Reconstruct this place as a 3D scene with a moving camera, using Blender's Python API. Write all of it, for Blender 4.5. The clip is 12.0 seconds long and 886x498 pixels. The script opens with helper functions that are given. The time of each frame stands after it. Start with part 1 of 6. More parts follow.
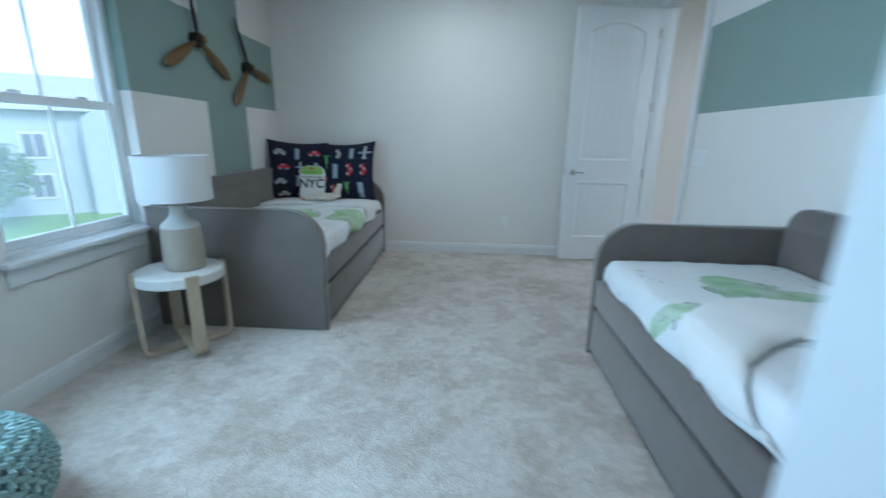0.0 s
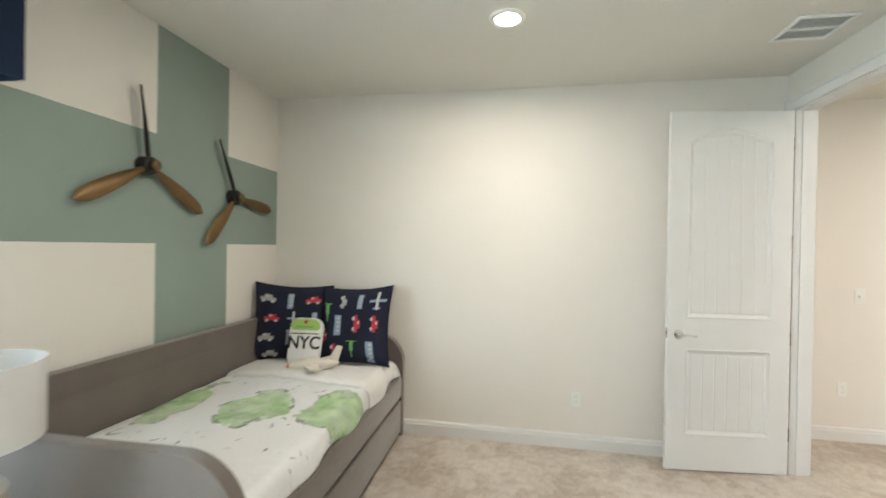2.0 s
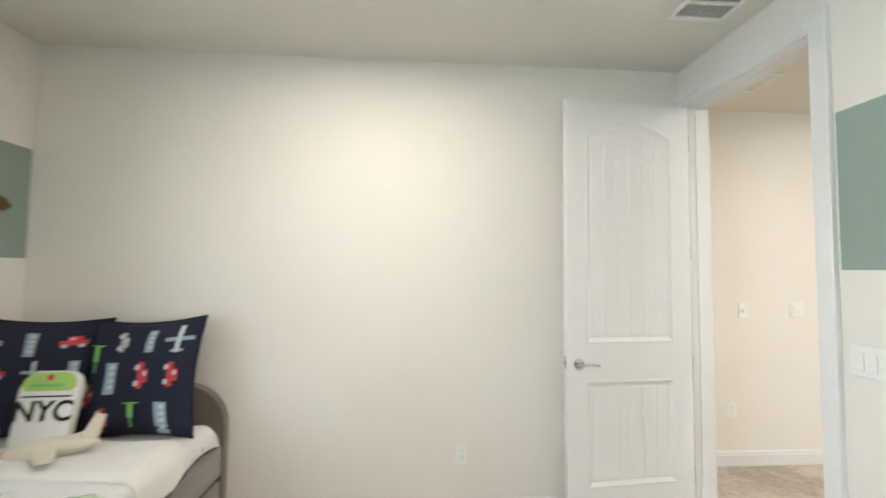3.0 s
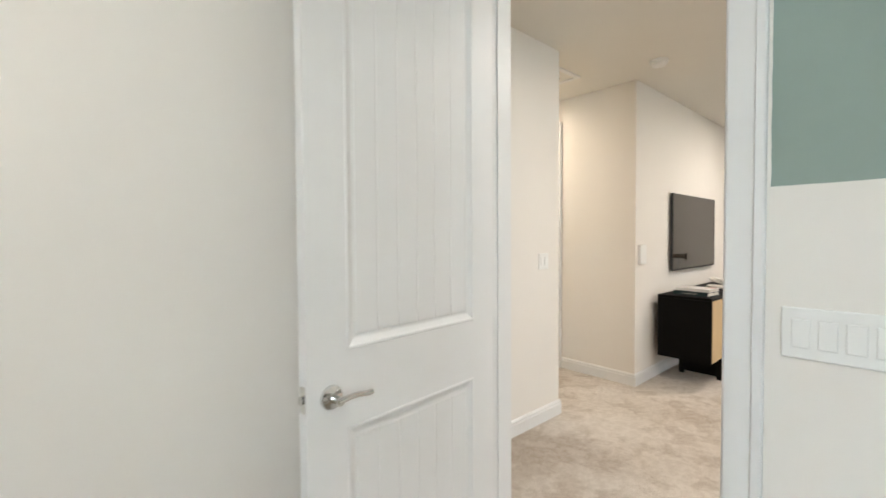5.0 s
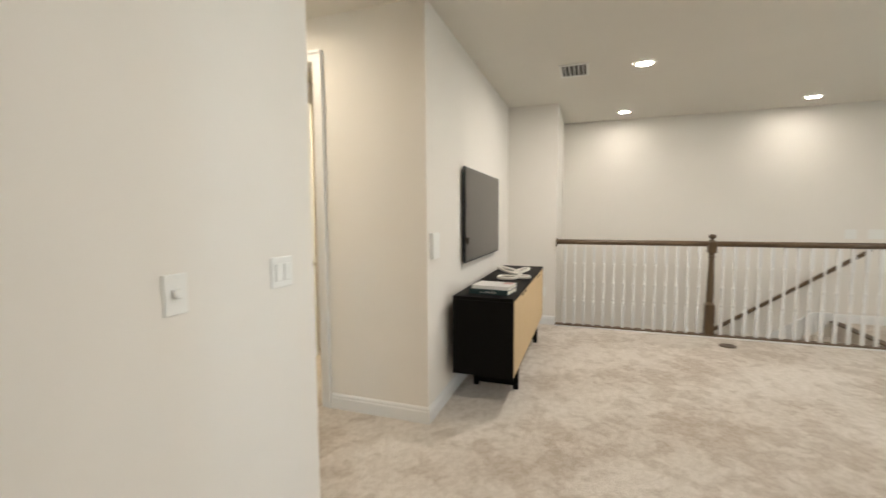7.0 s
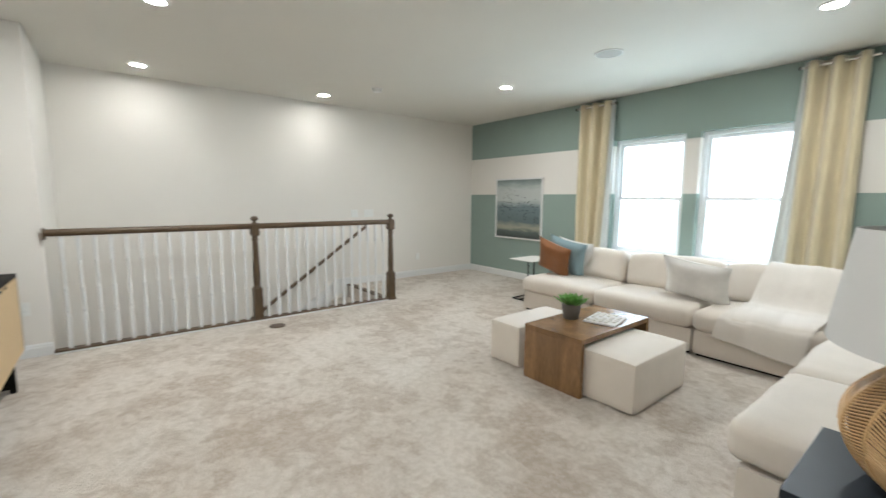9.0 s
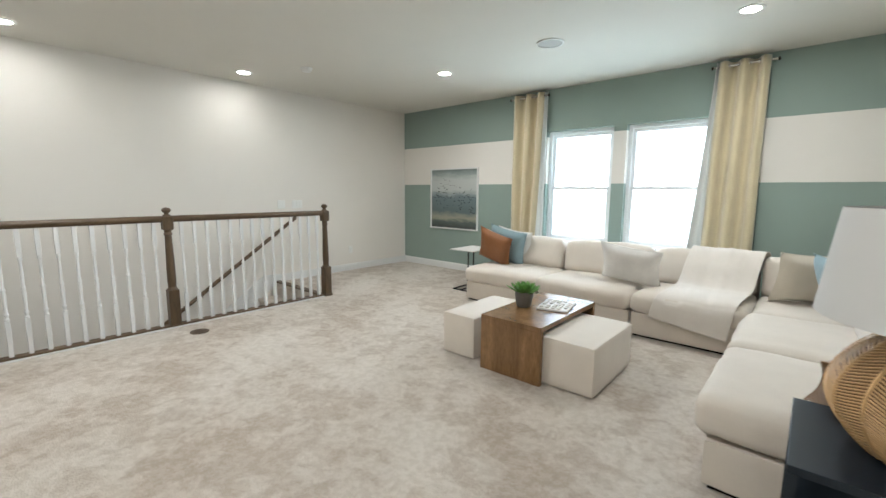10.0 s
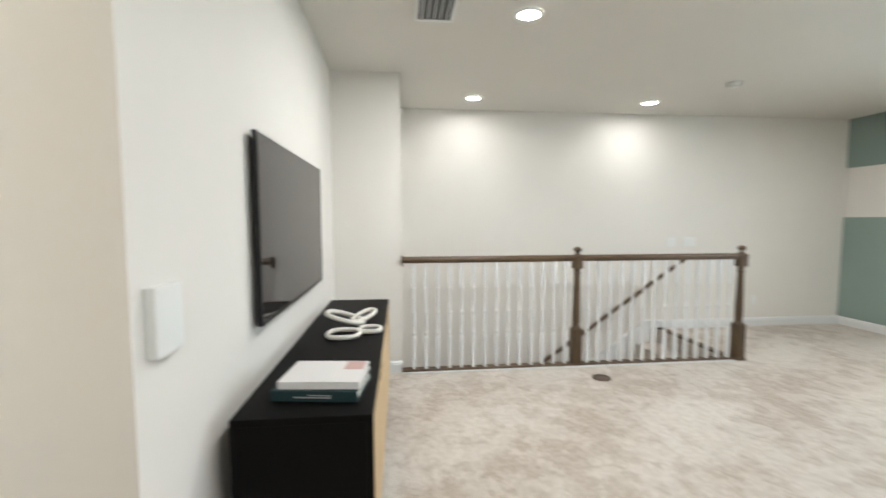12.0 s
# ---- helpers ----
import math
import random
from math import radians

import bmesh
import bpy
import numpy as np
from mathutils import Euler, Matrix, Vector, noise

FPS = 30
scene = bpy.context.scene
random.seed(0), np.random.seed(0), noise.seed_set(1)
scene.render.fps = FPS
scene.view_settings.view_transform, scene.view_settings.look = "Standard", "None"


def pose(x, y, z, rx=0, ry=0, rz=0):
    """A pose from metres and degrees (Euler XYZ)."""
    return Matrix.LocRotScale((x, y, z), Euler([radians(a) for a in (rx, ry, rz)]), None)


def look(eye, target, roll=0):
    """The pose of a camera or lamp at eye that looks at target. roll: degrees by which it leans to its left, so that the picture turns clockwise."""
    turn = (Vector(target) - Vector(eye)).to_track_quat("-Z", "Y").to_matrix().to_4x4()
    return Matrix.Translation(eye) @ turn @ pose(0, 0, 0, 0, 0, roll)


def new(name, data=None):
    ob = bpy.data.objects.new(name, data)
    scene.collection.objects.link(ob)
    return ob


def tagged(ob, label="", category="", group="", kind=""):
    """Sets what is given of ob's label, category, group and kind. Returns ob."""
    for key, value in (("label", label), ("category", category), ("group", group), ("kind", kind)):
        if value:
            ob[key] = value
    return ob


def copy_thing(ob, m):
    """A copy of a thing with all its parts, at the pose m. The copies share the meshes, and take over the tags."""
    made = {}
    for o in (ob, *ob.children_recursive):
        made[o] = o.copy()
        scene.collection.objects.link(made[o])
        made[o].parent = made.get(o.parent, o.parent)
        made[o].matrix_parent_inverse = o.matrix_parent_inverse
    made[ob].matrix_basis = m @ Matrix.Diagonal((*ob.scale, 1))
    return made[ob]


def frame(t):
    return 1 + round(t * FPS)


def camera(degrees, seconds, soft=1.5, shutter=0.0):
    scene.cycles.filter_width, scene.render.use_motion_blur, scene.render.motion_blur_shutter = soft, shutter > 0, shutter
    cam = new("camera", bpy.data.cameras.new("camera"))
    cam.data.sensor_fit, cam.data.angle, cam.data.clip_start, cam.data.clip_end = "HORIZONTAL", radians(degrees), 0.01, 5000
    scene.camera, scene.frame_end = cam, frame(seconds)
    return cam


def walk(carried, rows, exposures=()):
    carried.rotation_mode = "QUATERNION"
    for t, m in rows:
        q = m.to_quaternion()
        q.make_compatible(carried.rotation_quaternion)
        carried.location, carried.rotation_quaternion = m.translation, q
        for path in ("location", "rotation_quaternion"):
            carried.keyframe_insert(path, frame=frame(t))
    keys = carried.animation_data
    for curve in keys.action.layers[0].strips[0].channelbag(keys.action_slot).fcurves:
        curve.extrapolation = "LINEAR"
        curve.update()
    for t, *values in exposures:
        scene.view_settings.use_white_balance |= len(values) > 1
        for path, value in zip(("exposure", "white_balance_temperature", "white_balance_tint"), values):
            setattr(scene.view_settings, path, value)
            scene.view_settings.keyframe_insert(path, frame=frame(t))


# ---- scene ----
# the camera and its walk
cam = camera(93.3, 12.0, 1.5, 0.4)
PATH = [
    (0, (-0.017, -0.153, 1.254), (-0.11, 1.777, 0.739), 1.0),
    (0.1, (-0.041, -0.1, 1.245), (-0.229, 1.825, 0.739), 0.8),
    (0.4, (-0.065, 0.036, 1.331), (-0.429, 1.936, 0.823), 0.8),
    (0.5, (-0.081, 0.081, 1.358), (-0.464, 1.979, 0.857), 1.1),
    (1, (-0.11, 0.424, 1.435), (-0.565, 2.339, 1.078), 0.9),
    (1.5, (-0.052, 0.751, 1.53), (-0.498, 2.693, 1.355), 0.9),
    (2, (-0.034, 1.143, 1.506), (-0.373, 3.114, 1.495), 1.0),
    (2.5, (0.026, 1.522, 1.437), (-0.107, 3.515, 1.537), 0.8),
    (3, (0.149, 1.907, 1.451), (0.283, 3.9, 1.555), 0.6),
    (3.5, (0.218, 2.249, 1.424), (0.657, 4.198, 1.528), 0.2),
    (3.7, (0.225, 2.383, 1.417), (0.809, 4.293, 1.516), -0.2),
    (5.3, (0.715, 3.382, 1.35), (2.161, 4.761, 1.258), -0.2),
    (5.5, (0.82, 3.484, 1.353), (2.336, 4.784, 1.241), -0.2),
    (6, (1.165, 3.696, 1.403), (2.82, 4.808, 1.245), -0.2),
    (6.5, (1.518, 3.868, 1.386), (3.286, 4.789, 1.229), -0.3),
    (6.7, (1.651, 3.888, 1.388), (3.463, 4.721, 1.232), -0.3),
    (8.3, (2.242, 3.731, 1.381), (4.139, 3.13, 1.172), -0.2),
    (8.5, (2.278, 3.698, 1.376), (4.093, 2.886, 1.157), 0.0),
    (9, (2.354, 3.762, 1.37), (3.918, 2.539, 1.131), 0.4),
    (9.5, (2.463, 3.792, 1.341), (3.837, 2.361, 1.088), 0.4),
    (10, (2.628, 3.822, 1.337), (3.936, 2.334, 1.063), 0.4),
    (10.5, (2.862, 3.851, 1.349), (4.256, 2.445, 1.064), 0.5),
    (11, (3.045, 3.956, 1.373), (4.673, 2.827, 1.101), 0.5),
    (11.5, (3.195, 4.079, 1.41), (5.056, 3.377, 1.203), 0.0),
    (12, (3.36, 4.272, 1.434), (5.345, 4.068, 1.291), -0.1),
]
EXPOSURES = [(0.0, 2.40, 4950, 4), (0.5, 2.61, 5700, 8), (1.0, 2.80, 6400, 11), (1.5, 2.97, 6650, 12), (2.5, 3.31, 6900, 13), (3.5, 3.18, 6600, 14), (5.5, 3.02, 6600, 14), (6.0, 2.90, 6950, 13), (6.5, 2.86, 6850, 12), (8.3, 2.97, 5780, 8), (9.5, 2.92, 5780, 7), (10.5, 2.93, 5780, 7), (11.0, 2.85, 5780, 7), (12.0, 3.17, 5780, 8)]
walk(cam, [(t, look(eye, target, roll)) for t, eye, target, roll in PATH], EXPOSURES)
SKY = 0.072
LOFT_WATTS, STAIR_WATTS, BED_WATTS, UNSEEN_CORRIDOR_WATTS, BATH_WATTS = 3.45, 0.33, 1.85, 1.2, 2.4
LOFT_SKY, BED_SKY = 2.4, 9.2
# ---- light ----
world = bpy.data.worlds.new("world")
scene.world = world
world.use_nodes = True
wn = world.node_tree.nodes
sky = wn.new("ShaderNodeTexSky")
sky.sky_type = "NISHITA"
sky.sun_disc = False
sky.sun_elevation = radians(50)
sky.sun_rotation = radians(120)
sky.dust_density = 1.0
sky.air_density = 1.0
sky.ozone_density = 1.0
wn["Background"].inputs["Strength"].default_value = SKY
haze = wn.new("ShaderNodeHueSaturation")
haze.inputs["Saturation"].default_value = 0.35
world.node_tree.links.new(sky.outputs[0], haze.inputs["Color"])
world.node_tree.links.new(haze.outputs[0], wn["Background"].inputs["Color"])
sun = new("sun", bpy.data.lights.new("sun", "SUN"))
sun.data.energy = 0.6
sun.data.angle = radians(12)
sun.data.color = (1.0, 0.95, 0.88)
sun.matrix_world = look((0, 0, 0), (-math.sin(radians(120)) * math.cos(radians(50)), -math.cos(radians(120)) * math.cos(radians(50)), -math.sin(radians(50))))


def window_light(name, m, w, h, watts, colour=(0.80, 0.91, 1.0)):
    """Sky light standing in a window's opening."""
    d = bpy.data.lights.new(name, "AREA")
    d.shape, d.size, d.size_y, d.energy, d.color = "RECTANGLE", w, h, watts, colour
    ob = new(name, d)
    ob.matrix_basis = m


window_light("sky_light_one", pose(5.06, -1.86, 1.405, 90, 0, 0), 0.90, 1.50, LOFT_SKY)
window_light("sky_light_two", pose(3.98, -1.86, 1.405, 90, 0, 0), 0.90, 1.50, LOFT_SKY)
window_light("sky_light_three", pose(-2.43, 0.955, 1.45, 0, -66, 0), 1.46, 0.87, BED_SKY, (0.66, 0.87, 1.0))


# ---- materials ----
def srgb(r, g, b):
    return tuple(((c / 255 + 0.055) / 1.055) ** 2.4 if c > 10 else c / 255 / 12.92 for c in (r, g, b))


class Nodes:
    """Short calls to build a node tree."""

    def __init__(self, name):
        self.m = bpy.data.materials.new(name)
        self.m.use_nodes = True
        self.t = self.m.node_tree
        self.b = self.t.nodes["Principled BSDF"]

    def n(self, kind, **inputs):
        node = self.t.nodes.new(kind)
        for k, v in inputs.items():
            self.put(node.inputs[k.replace("_", " ")], v)
        return node

    def put(self, socket, v):
        if isinstance(v, bpy.types.NodeSocket):
            self.t.links.new(v, socket)
        else:
            socket.default_value = v

    def coords(self, where="Object"):
        if where == "World":
            return self.n("ShaderNodeNewGeometry").outputs["Position"]
        return self.n("ShaderNodeTexCoord").outputs[where]

    def noise(self, vec, scale, detail=3.0, rough=0.55, dist=0.0):
        return self.n("ShaderNodeTexNoise", Vector=vec, Scale=scale, Detail=detail, Roughness=rough, Distortion=dist).outputs["Fac"]

    def ramp(self, fac, a, b):
        r = self.n("ShaderNodeMapRange", Value=fac)
        r.inputs["From Min"].default_value, r.inputs["From Max"].default_value = a, b
        return r.outputs[0]

    def mix(self, fac, a, b):
        x = self.t.nodes.new("ShaderNodeMix")
        x.data_type = "RGBA"
        self.put(x.inputs[0], fac)
        for s, v in ((6, a), (7, b)):
            self.put(x.inputs[s], v if isinstance(v, bpy.types.NodeSocket) else (*v, 1))
        return x.outputs[2]

    def math(self, op, a, b=0.0):
        x = self.t.nodes.new("ShaderNodeMath")
        x.operation = op
        self.put(x.inputs[0], a)
        self.put(x.inputs[1], b)
        return x.outputs[0]

    def between(self, v, a, b):
        return self.math("MULTIPLY", self.math("GREATER_THAN", v, a), self.math("LESS_THAN", v, b))

    def bump(self, height, strength, distance):
        k = self.n("ShaderNodeBump", Height=height, Strength=strength, Distance=distance)
        self.put(self.b.inputs["Normal"], k.outputs[0])

    def set(self, **inputs):
        for k, v in inputs.items():
            if isinstance(v, tuple) and len(v) == 3:
                v = (*v, 1)
            self.put(self.b.inputs[k.replace("_", " ")], v)
        return self.m


def plain(name, c, rough=0.5, var=0.06, scale=9.0, bump=0.15, fine=180.0, dist=0.001, metal=0.0, where="Object", **more):
    """A surface of one colour with broad and fine variation."""
    k = Nodes(name)
    v = k.coords(where)
    broad, grain = k.noise(v, scale), k.noise(v, fine, 2.0)
    dark = tuple(x * (1 - var) for x in c)
    light = tuple(min(1, x * (1 + var)) for x in c)
    col = k.mix(broad, dark, light)
    col = k.mix(k.math("MULTIPLY", grain, 0.35), col, dark)
    k.bump(grain, bump, dist)
    return k.set(Base_Color=col, Roughness=rough, Metallic=metal, **more)


def cloth(name, c, var=0.12, weave=420.0, rough=0.9, sheen=0.3, bump=0.5):
    k = Nodes(name)
    v = k.coords()
    broad = k.noise(v, 5.0, 4.0)
    wv = k.n("ShaderNodeTexVoronoi", Vector=v, Scale=weave).outputs["Distance"]
    col = k.mix(k.ramp(broad, 0.3, 0.7), tuple(x * (1 - var) for x in c), tuple(min(1, x * (1 + var * 0.6)) for x in c))
    col = k.mix(k.math("MULTIPLY", wv, 0.4), col, tuple(x * 0.7 for x in c))
    h = k.math("ADD", k.math("MULTIPLY", wv, 0.3), k.noise(v, 26.0, 3.0))
    k.bump(h, bump, 0.003)
    return k.set(Base_Color=col, Roughness=rough, Sheen_Weight=sheen)


def painted(name, c, bands=(), other=(0.24, 0.32, 0.30)):
    """Rolled wall paint; bands: boxes (axis, from, to, z from, z to) in the second colour."""
    k = Nodes(name)
    p = k.coords("World")
    xyz = k.n("ShaderNodeSeparateXYZ", Vector=p)
    fine, broad = k.noise(p, 140.0, 2.0), k.noise(p, 1.7, 3.0)
    wob = k.math("MULTIPLY", k.math("SUBTRACT", k.noise(p, 14.0), 0.5), 0.006)
    col = k.mix(broad, tuple(x * 0.97 for x in c), tuple(min(1, x * 1.03) for x in c))
    second = k.mix(broad, tuple(x * 0.94 for x in other), tuple(x * 1.06 for x in other))
    mask = None
    for axis, a, b, z0, z1 in bands:
        u = k.math("ADD", xyz.outputs[axis], wob)
        w = k.math("ADD", xyz.outputs["Z"], wob)
        m = k.math("MULTIPLY", k.between(u, a, b), k.between(w, z0, z1))
        mask = m if mask is None else k.math("MAXIMUM", mask, m)
    if mask is not None:
        col = k.mix(mask, col, second)
    k.bump(fine, 0.12, 0.0015)
    return k.set(Base_Color=col, Roughness=0.85, Specular_IOR_Level=0.3)


def wood(name, a, b, rough=0.45, scale=(1.0, 1.0, 12.0), knots=0.0, rings=3.0):
    k = Nodes(name)
    v = k.n("ShaderNodeMapping", Vector=k.coords()).outputs[0]
    v.node.inputs["Scale"].default_value = scale
    n1 = k.noise(v, rings, 4.0, 0.6, 0.6)
    n2 = k.noise(v, rings * 9, 3.0, 0.7)
    col = k.mix(k.ramp(n1, 0.3, 0.7), a, b)
    col = k.mix(k.math("MULTIPLY", k.ramp(n2, 0.4, 0.75), 0.5), col, tuple(x * 0.6 for x in a))
    if knots:
        vo = k.n("ShaderNodeTexVoronoi", Vector=k.coords(), Scale=knots).outputs["Distance"]
        col = k.mix(k.ramp(vo, 0.13, 0.04), col, tuple(x * 0.25 for x in a))
    k.bump(n2, 0.15, 0.002)
    return k.set(Base_Color=col, Roughness=rough)


def carpet_material():
    """Cut pile with brushed patches, trodden blotches and faint vacuum lanes."""
    k = Nodes("carpet")
    p = k.coords("World")
    big = k.noise(p, 1.15, 2.0, 0.5)
    patch = k.noise(p, 5.6, 4.0, 0.58, 0.3)
    cells = k.noise(p, 20.0, 5.0, 0.72, 0.1)
    pile = k.noise(p, 240.0, 2.0, 0.6)
    tuft = k.n("ShaderNodeTexVoronoi", Vector=p, Scale=115.0).outputs["Distance"]
    lane_at = k.n("ShaderNodeMapping", Vector=p)
    lane_at.inputs["Rotation"].default_value = (0, 0, radians(-34))
    lx = k.n("ShaderNodeSeparateXYZ", Vector=lane_at.outputs[0]).outputs["X"]
    lane = k.ramp(k.math("PINGPONG", k.math("ADD", lx, k.math("MULTIPLY", patch, 0.10)), 0.42), 0.18, 0.25)
    light, dark, deep = (0.70, 0.645, 0.575), (0.42, 0.35, 0.278), (0.25, 0.20, 0.15)
    mixed = k.math("ADD", patch, k.math("MULTIPLY", k.math("SUBTRACT", big, 0.5), 0.55))
    f = k.math("ADD", k.math("MULTIPLY", k.ramp(big, 0.36, 0.62), 0.20), k.math("MULTIPLY", k.ramp(mixed, 0.42, 0.52), 0.37))
    f = k.math("ADD", f, k.math("MULTIPLY", k.ramp(cells, 0.44, 0.56), 0.29))
    f = k.math("ADD", f, k.math("MULTIPLY", lane, 0.14))
    col = k.mix(f, dark, light)
    col = k.mix(k.math("MULTIPLY", k.ramp(pile, 0.45, 0.75), 0.42), col, deep)
    h = k.math("ADD", k.math("ADD", pile, k.math("MULTIPLY", tuft, 0.9)), k.math("MULTIPLY", cells, 2.0))
    k.bump(h, 0.8, 0.006)
    return k.set(Base_Color=col, Roughness=1.0, Sheen_Weight=0.15)


def quilt_material(name, seed, base=(0.72, 0.73, 0.72), green=(0.30, 0.47, 0.21), edge_at=0.548, lands=()):
    """Printed white cotton: green land shapes, grey sketch marks, faint tint."""
    k = Nodes(name)
    v = k.n("ShaderNodeMapping", Vector=k.coords()).outputs[0]
    v.node.inputs["Location"].default_value = (seed, seed * 0.7, 0)
    land = k.noise(v, 1.7, 4.0, 0.5, 0.35)
    if lands:
        # each land: centre x, y and half widths; the coast is broken by noise
        here = k.n("ShaderNodeSeparateXYZ", Vector=k.coords())
        near = None
        for cx, cy, rx, ry in lands:
            du = k.math("DIVIDE", k.math("SUBTRACT", here.outputs["X"], cx), rx)
            dv = k.math("DIVIDE", k.math("SUBTRACT", here.outputs["Y"], cy), ry)
            d = k.math("SUBTRACT", 1.25, k.math("SQRT", k.math("ADD", k.math("MULTIPLY", du, du), k.math("MULTIPLY", dv, dv))))
            near = d if near is None else k.math("MAXIMUM", near, d)
        rough_coast = k.math("SUBTRACT", k.noise(v, 4.5, 5.0, 0.58, 0.3), 0.5)
        land = k.math("ADD", edge_at, k.math("MULTIPLY", k.math("ADD", near, k.math("MULTIPLY", rough_coast, 2.4)), 0.12))
    tone = k.noise(v, 11.0, 3.0)
    marks = k.noise(v, 11.0, 2.0, 0.5, 1.9)
    gate = k.noise(v, 3.7, 1.0)
    g = k.mix(k.ramp(tone, 0.3, 0.7), tuple(x * 0.75 for x in green), tuple(x * 1.35 for x in green))
    col = k.mix(k.math("MULTIPLY", k.ramp(land, edge_at, edge_at + 0.008), k.math("ADD", 0.55, k.math("MULTIPLY", k.ramp(k.noise(v, 6.0, 3.0), 0.35, 0.6), 0.45))), base, g)
    m = k.math("MULTIPLY", k.ramp(marks, 0.655, 0.685), k.ramp(gate, 0.47, 0.53))
    col = k.mix(k.math("MULTIPLY", m, 0.8), col, (0.10, 0.13, 0.14))
    edge = k.math("MULTIPLY", k.between(land, edge_at - 0.008, edge_at + 0.006), k.ramp(k.noise(v, 8.0), 0.50, 0.58))
    col = k.mix(k.math("MULTIPLY", edge, 0.8), col, (0.06, 0.09, 0.06))
    h = k.math("ADD", k.noise(v, 9.0, 4.0, 0.6, 0.5), k.math("MULTIPLY", k.noise(v, 300.0, 1.0), 0.1))
    k.bump(h, 0.7, 0.03)
    return k.set(Base_Color=col, Roughness=0.85, Sheen_Weight=0.2)


def glass_material():
    k = Nodes("window_glass")
    k.set(Base_Color=(0.97, 0.99, 0.99), Roughness=0.0, Transmission_Weight=1.0, IOR=1.02)
    return k.m


def glare_haze_material():
    """Haze like glare on the glass: mostly clear, with a share of pale translucent white."""
    k = Nodes("glare_haze")
    out = k.t.nodes["Material Output"]
    a = k.n("ShaderNodeBsdfTransparent")
    b = k.n("ShaderNodeBsdfTranslucent", Color=(0.75, 0.80, 0.82, 1))
    mixed = k.t.nodes.new("ShaderNodeMixShader")
    mixed.inputs[0].default_value = 0.14
    k.t.links.new(a.outputs[0], mixed.inputs[1])
    k.t.links.new(b.outputs[0], mixed.inputs[2])
    k.t.links.new(mixed.outputs[0], out.inputs["Surface"])
    return k.m


def glow(name, c, strength):
    k = Nodes(name)
    return k.set(Base_Color=(0.9, 0.9, 0.9), Emission_Color=c, Emission_Strength=strength)


def leafy(name, a, b, scale=3.0):
    k = Nodes(name)
    v = k.coords("World")
    col = k.mix(k.ramp(k.noise(v, scale, 4.0), 0.3, 0.7), a, b)
    return k.set(Base_Color=col, Roughness=0.7)


WALL = (0.735, 0.703, 0.650)
TEAL = (0.265, 0.332, 0.295)
M_wall = painted("wall_paint", WALL)
M_wall_west = painted("wall_paint_west", WALL, [("Y", -9, 9, 1.497, 2.12), ("Y", 3.21, 3.81, -1, 9)], TEAL)
M_wall_east = painted("wall_paint_east", WALL, [("Y", -9, 3.445, 1.47, 2.10)], TEAL)
M_wall_loft = painted("wall_paint_stripes", WALL, [("X", -9, 19, -9, 1.449), ("X", -9, 19, 2.10, 9)], TEAL)
M_ceiling = plain("ceiling_paint", (0.70, 0.675, 0.615), 0.8, 0.03, 2.0, 0.25, 90.0, 0.002, where="World")
M_speaker = plain("grey_white_mesh", (0.50, 0.50, 0.48), 0.7, 0.1, 300.0)
M_trim = plain("white_trim_paint", (0.70, 0.70, 0.685), 0.48, 0.02, 6.0, 0.0)
M_plastic = plain("white_plastic", (0.76, 0.76, 0.73), 0.35, 0.01, 6.0, 0.02)
M_vinyl = plain("white_vinyl", (0.80, 0.82, 0.82), 0.4, 0.02, 6.0, 0.03)
M_carpet = carpet_material()
M_glass = glass_material()
M_haze = glare_haze_material()
M_bed = cloth("taupe_upholstery", (0.138, 0.114, 0.096), 0.12, 500.0, 0.9, 0.40)
M_gap_shade = plain("rail_gap_shade", (0.02, 0.02, 0.02), 0.9)
M_quilt = quilt_material("printed_quilt", 1.9, lands=((0.16, 0.88, 0.10, 0.22), (0.62, 0.90, 0.14, 0.20), (1.02, 0.98, 0.13, 0.20), (0.30, 1.62, 0.10, 0.06)))
M_quilt_2 = quilt_material("printed_quilt_two", 5.3, (0.70, 0.71, 0.70), (0.25, 0.40, 0.20), 0.528, ((-0.60, 1.55, 0.17, 0.11), (-0.38, 1.43, 0.16, 0.09), (-1.02, 1.27, 0.12, 0.06), (-1.19, 1.06, 0.05, 0.12)))
M_sheet = quilt_material("printed_sheet", 9.0, (0.74, 0.75, 0.76), (0.42, 0.45, 0.47))
M_navy = cloth("navy_cotton", (0.006, 0.009, 0.028), 0.2, 500.0, 0.9, 0.0)
M_valance = cloth("navy_valance_fabric", (0.003, 0.017, 0.052), 0.15, 500.0, 0.9, 0.0)
M_cream = cloth("cream_cotton", (0.66, 0.60, 0.50), 0.08)
M_white_cloth = cloth("white_cotton", (0.75, 0.74, 0.71), 0.05)
M_print_red = plain("red_print", (0.45, 0.04, 0.05), 0.9)
M_print_grey = plain("grey_print", (0.33, 0.34, 0.33), 0.9)
M_print_blue = plain("blue_print", (0.24, 0.32, 0.40), 0.9)
M_print_green = plain("green_print", (0.16, 0.42, 0.12), 0.9)
M_print_white = plain("white_print", (0.46, 0.47, 0.47), 0.9)
M_ink = plain("black_print", (0.012, 0.012, 0.014), 0.8)
M_lime = cloth("lime_green_cotton", (0.34, 0.52, 0.13), 0.06)
M_bronze = plain("aged_bronze", (0.175, 0.108, 0.048), 0.40, 0.35, 7.0, 0.3, 60.0, 0.002, 0.75)
M_bronze_dark = plain("dark_bronze", (0.035, 0.032, 0.03), 0.45, 0.3, 9.0, 0.3, 60.0, 0.002, 0.6)
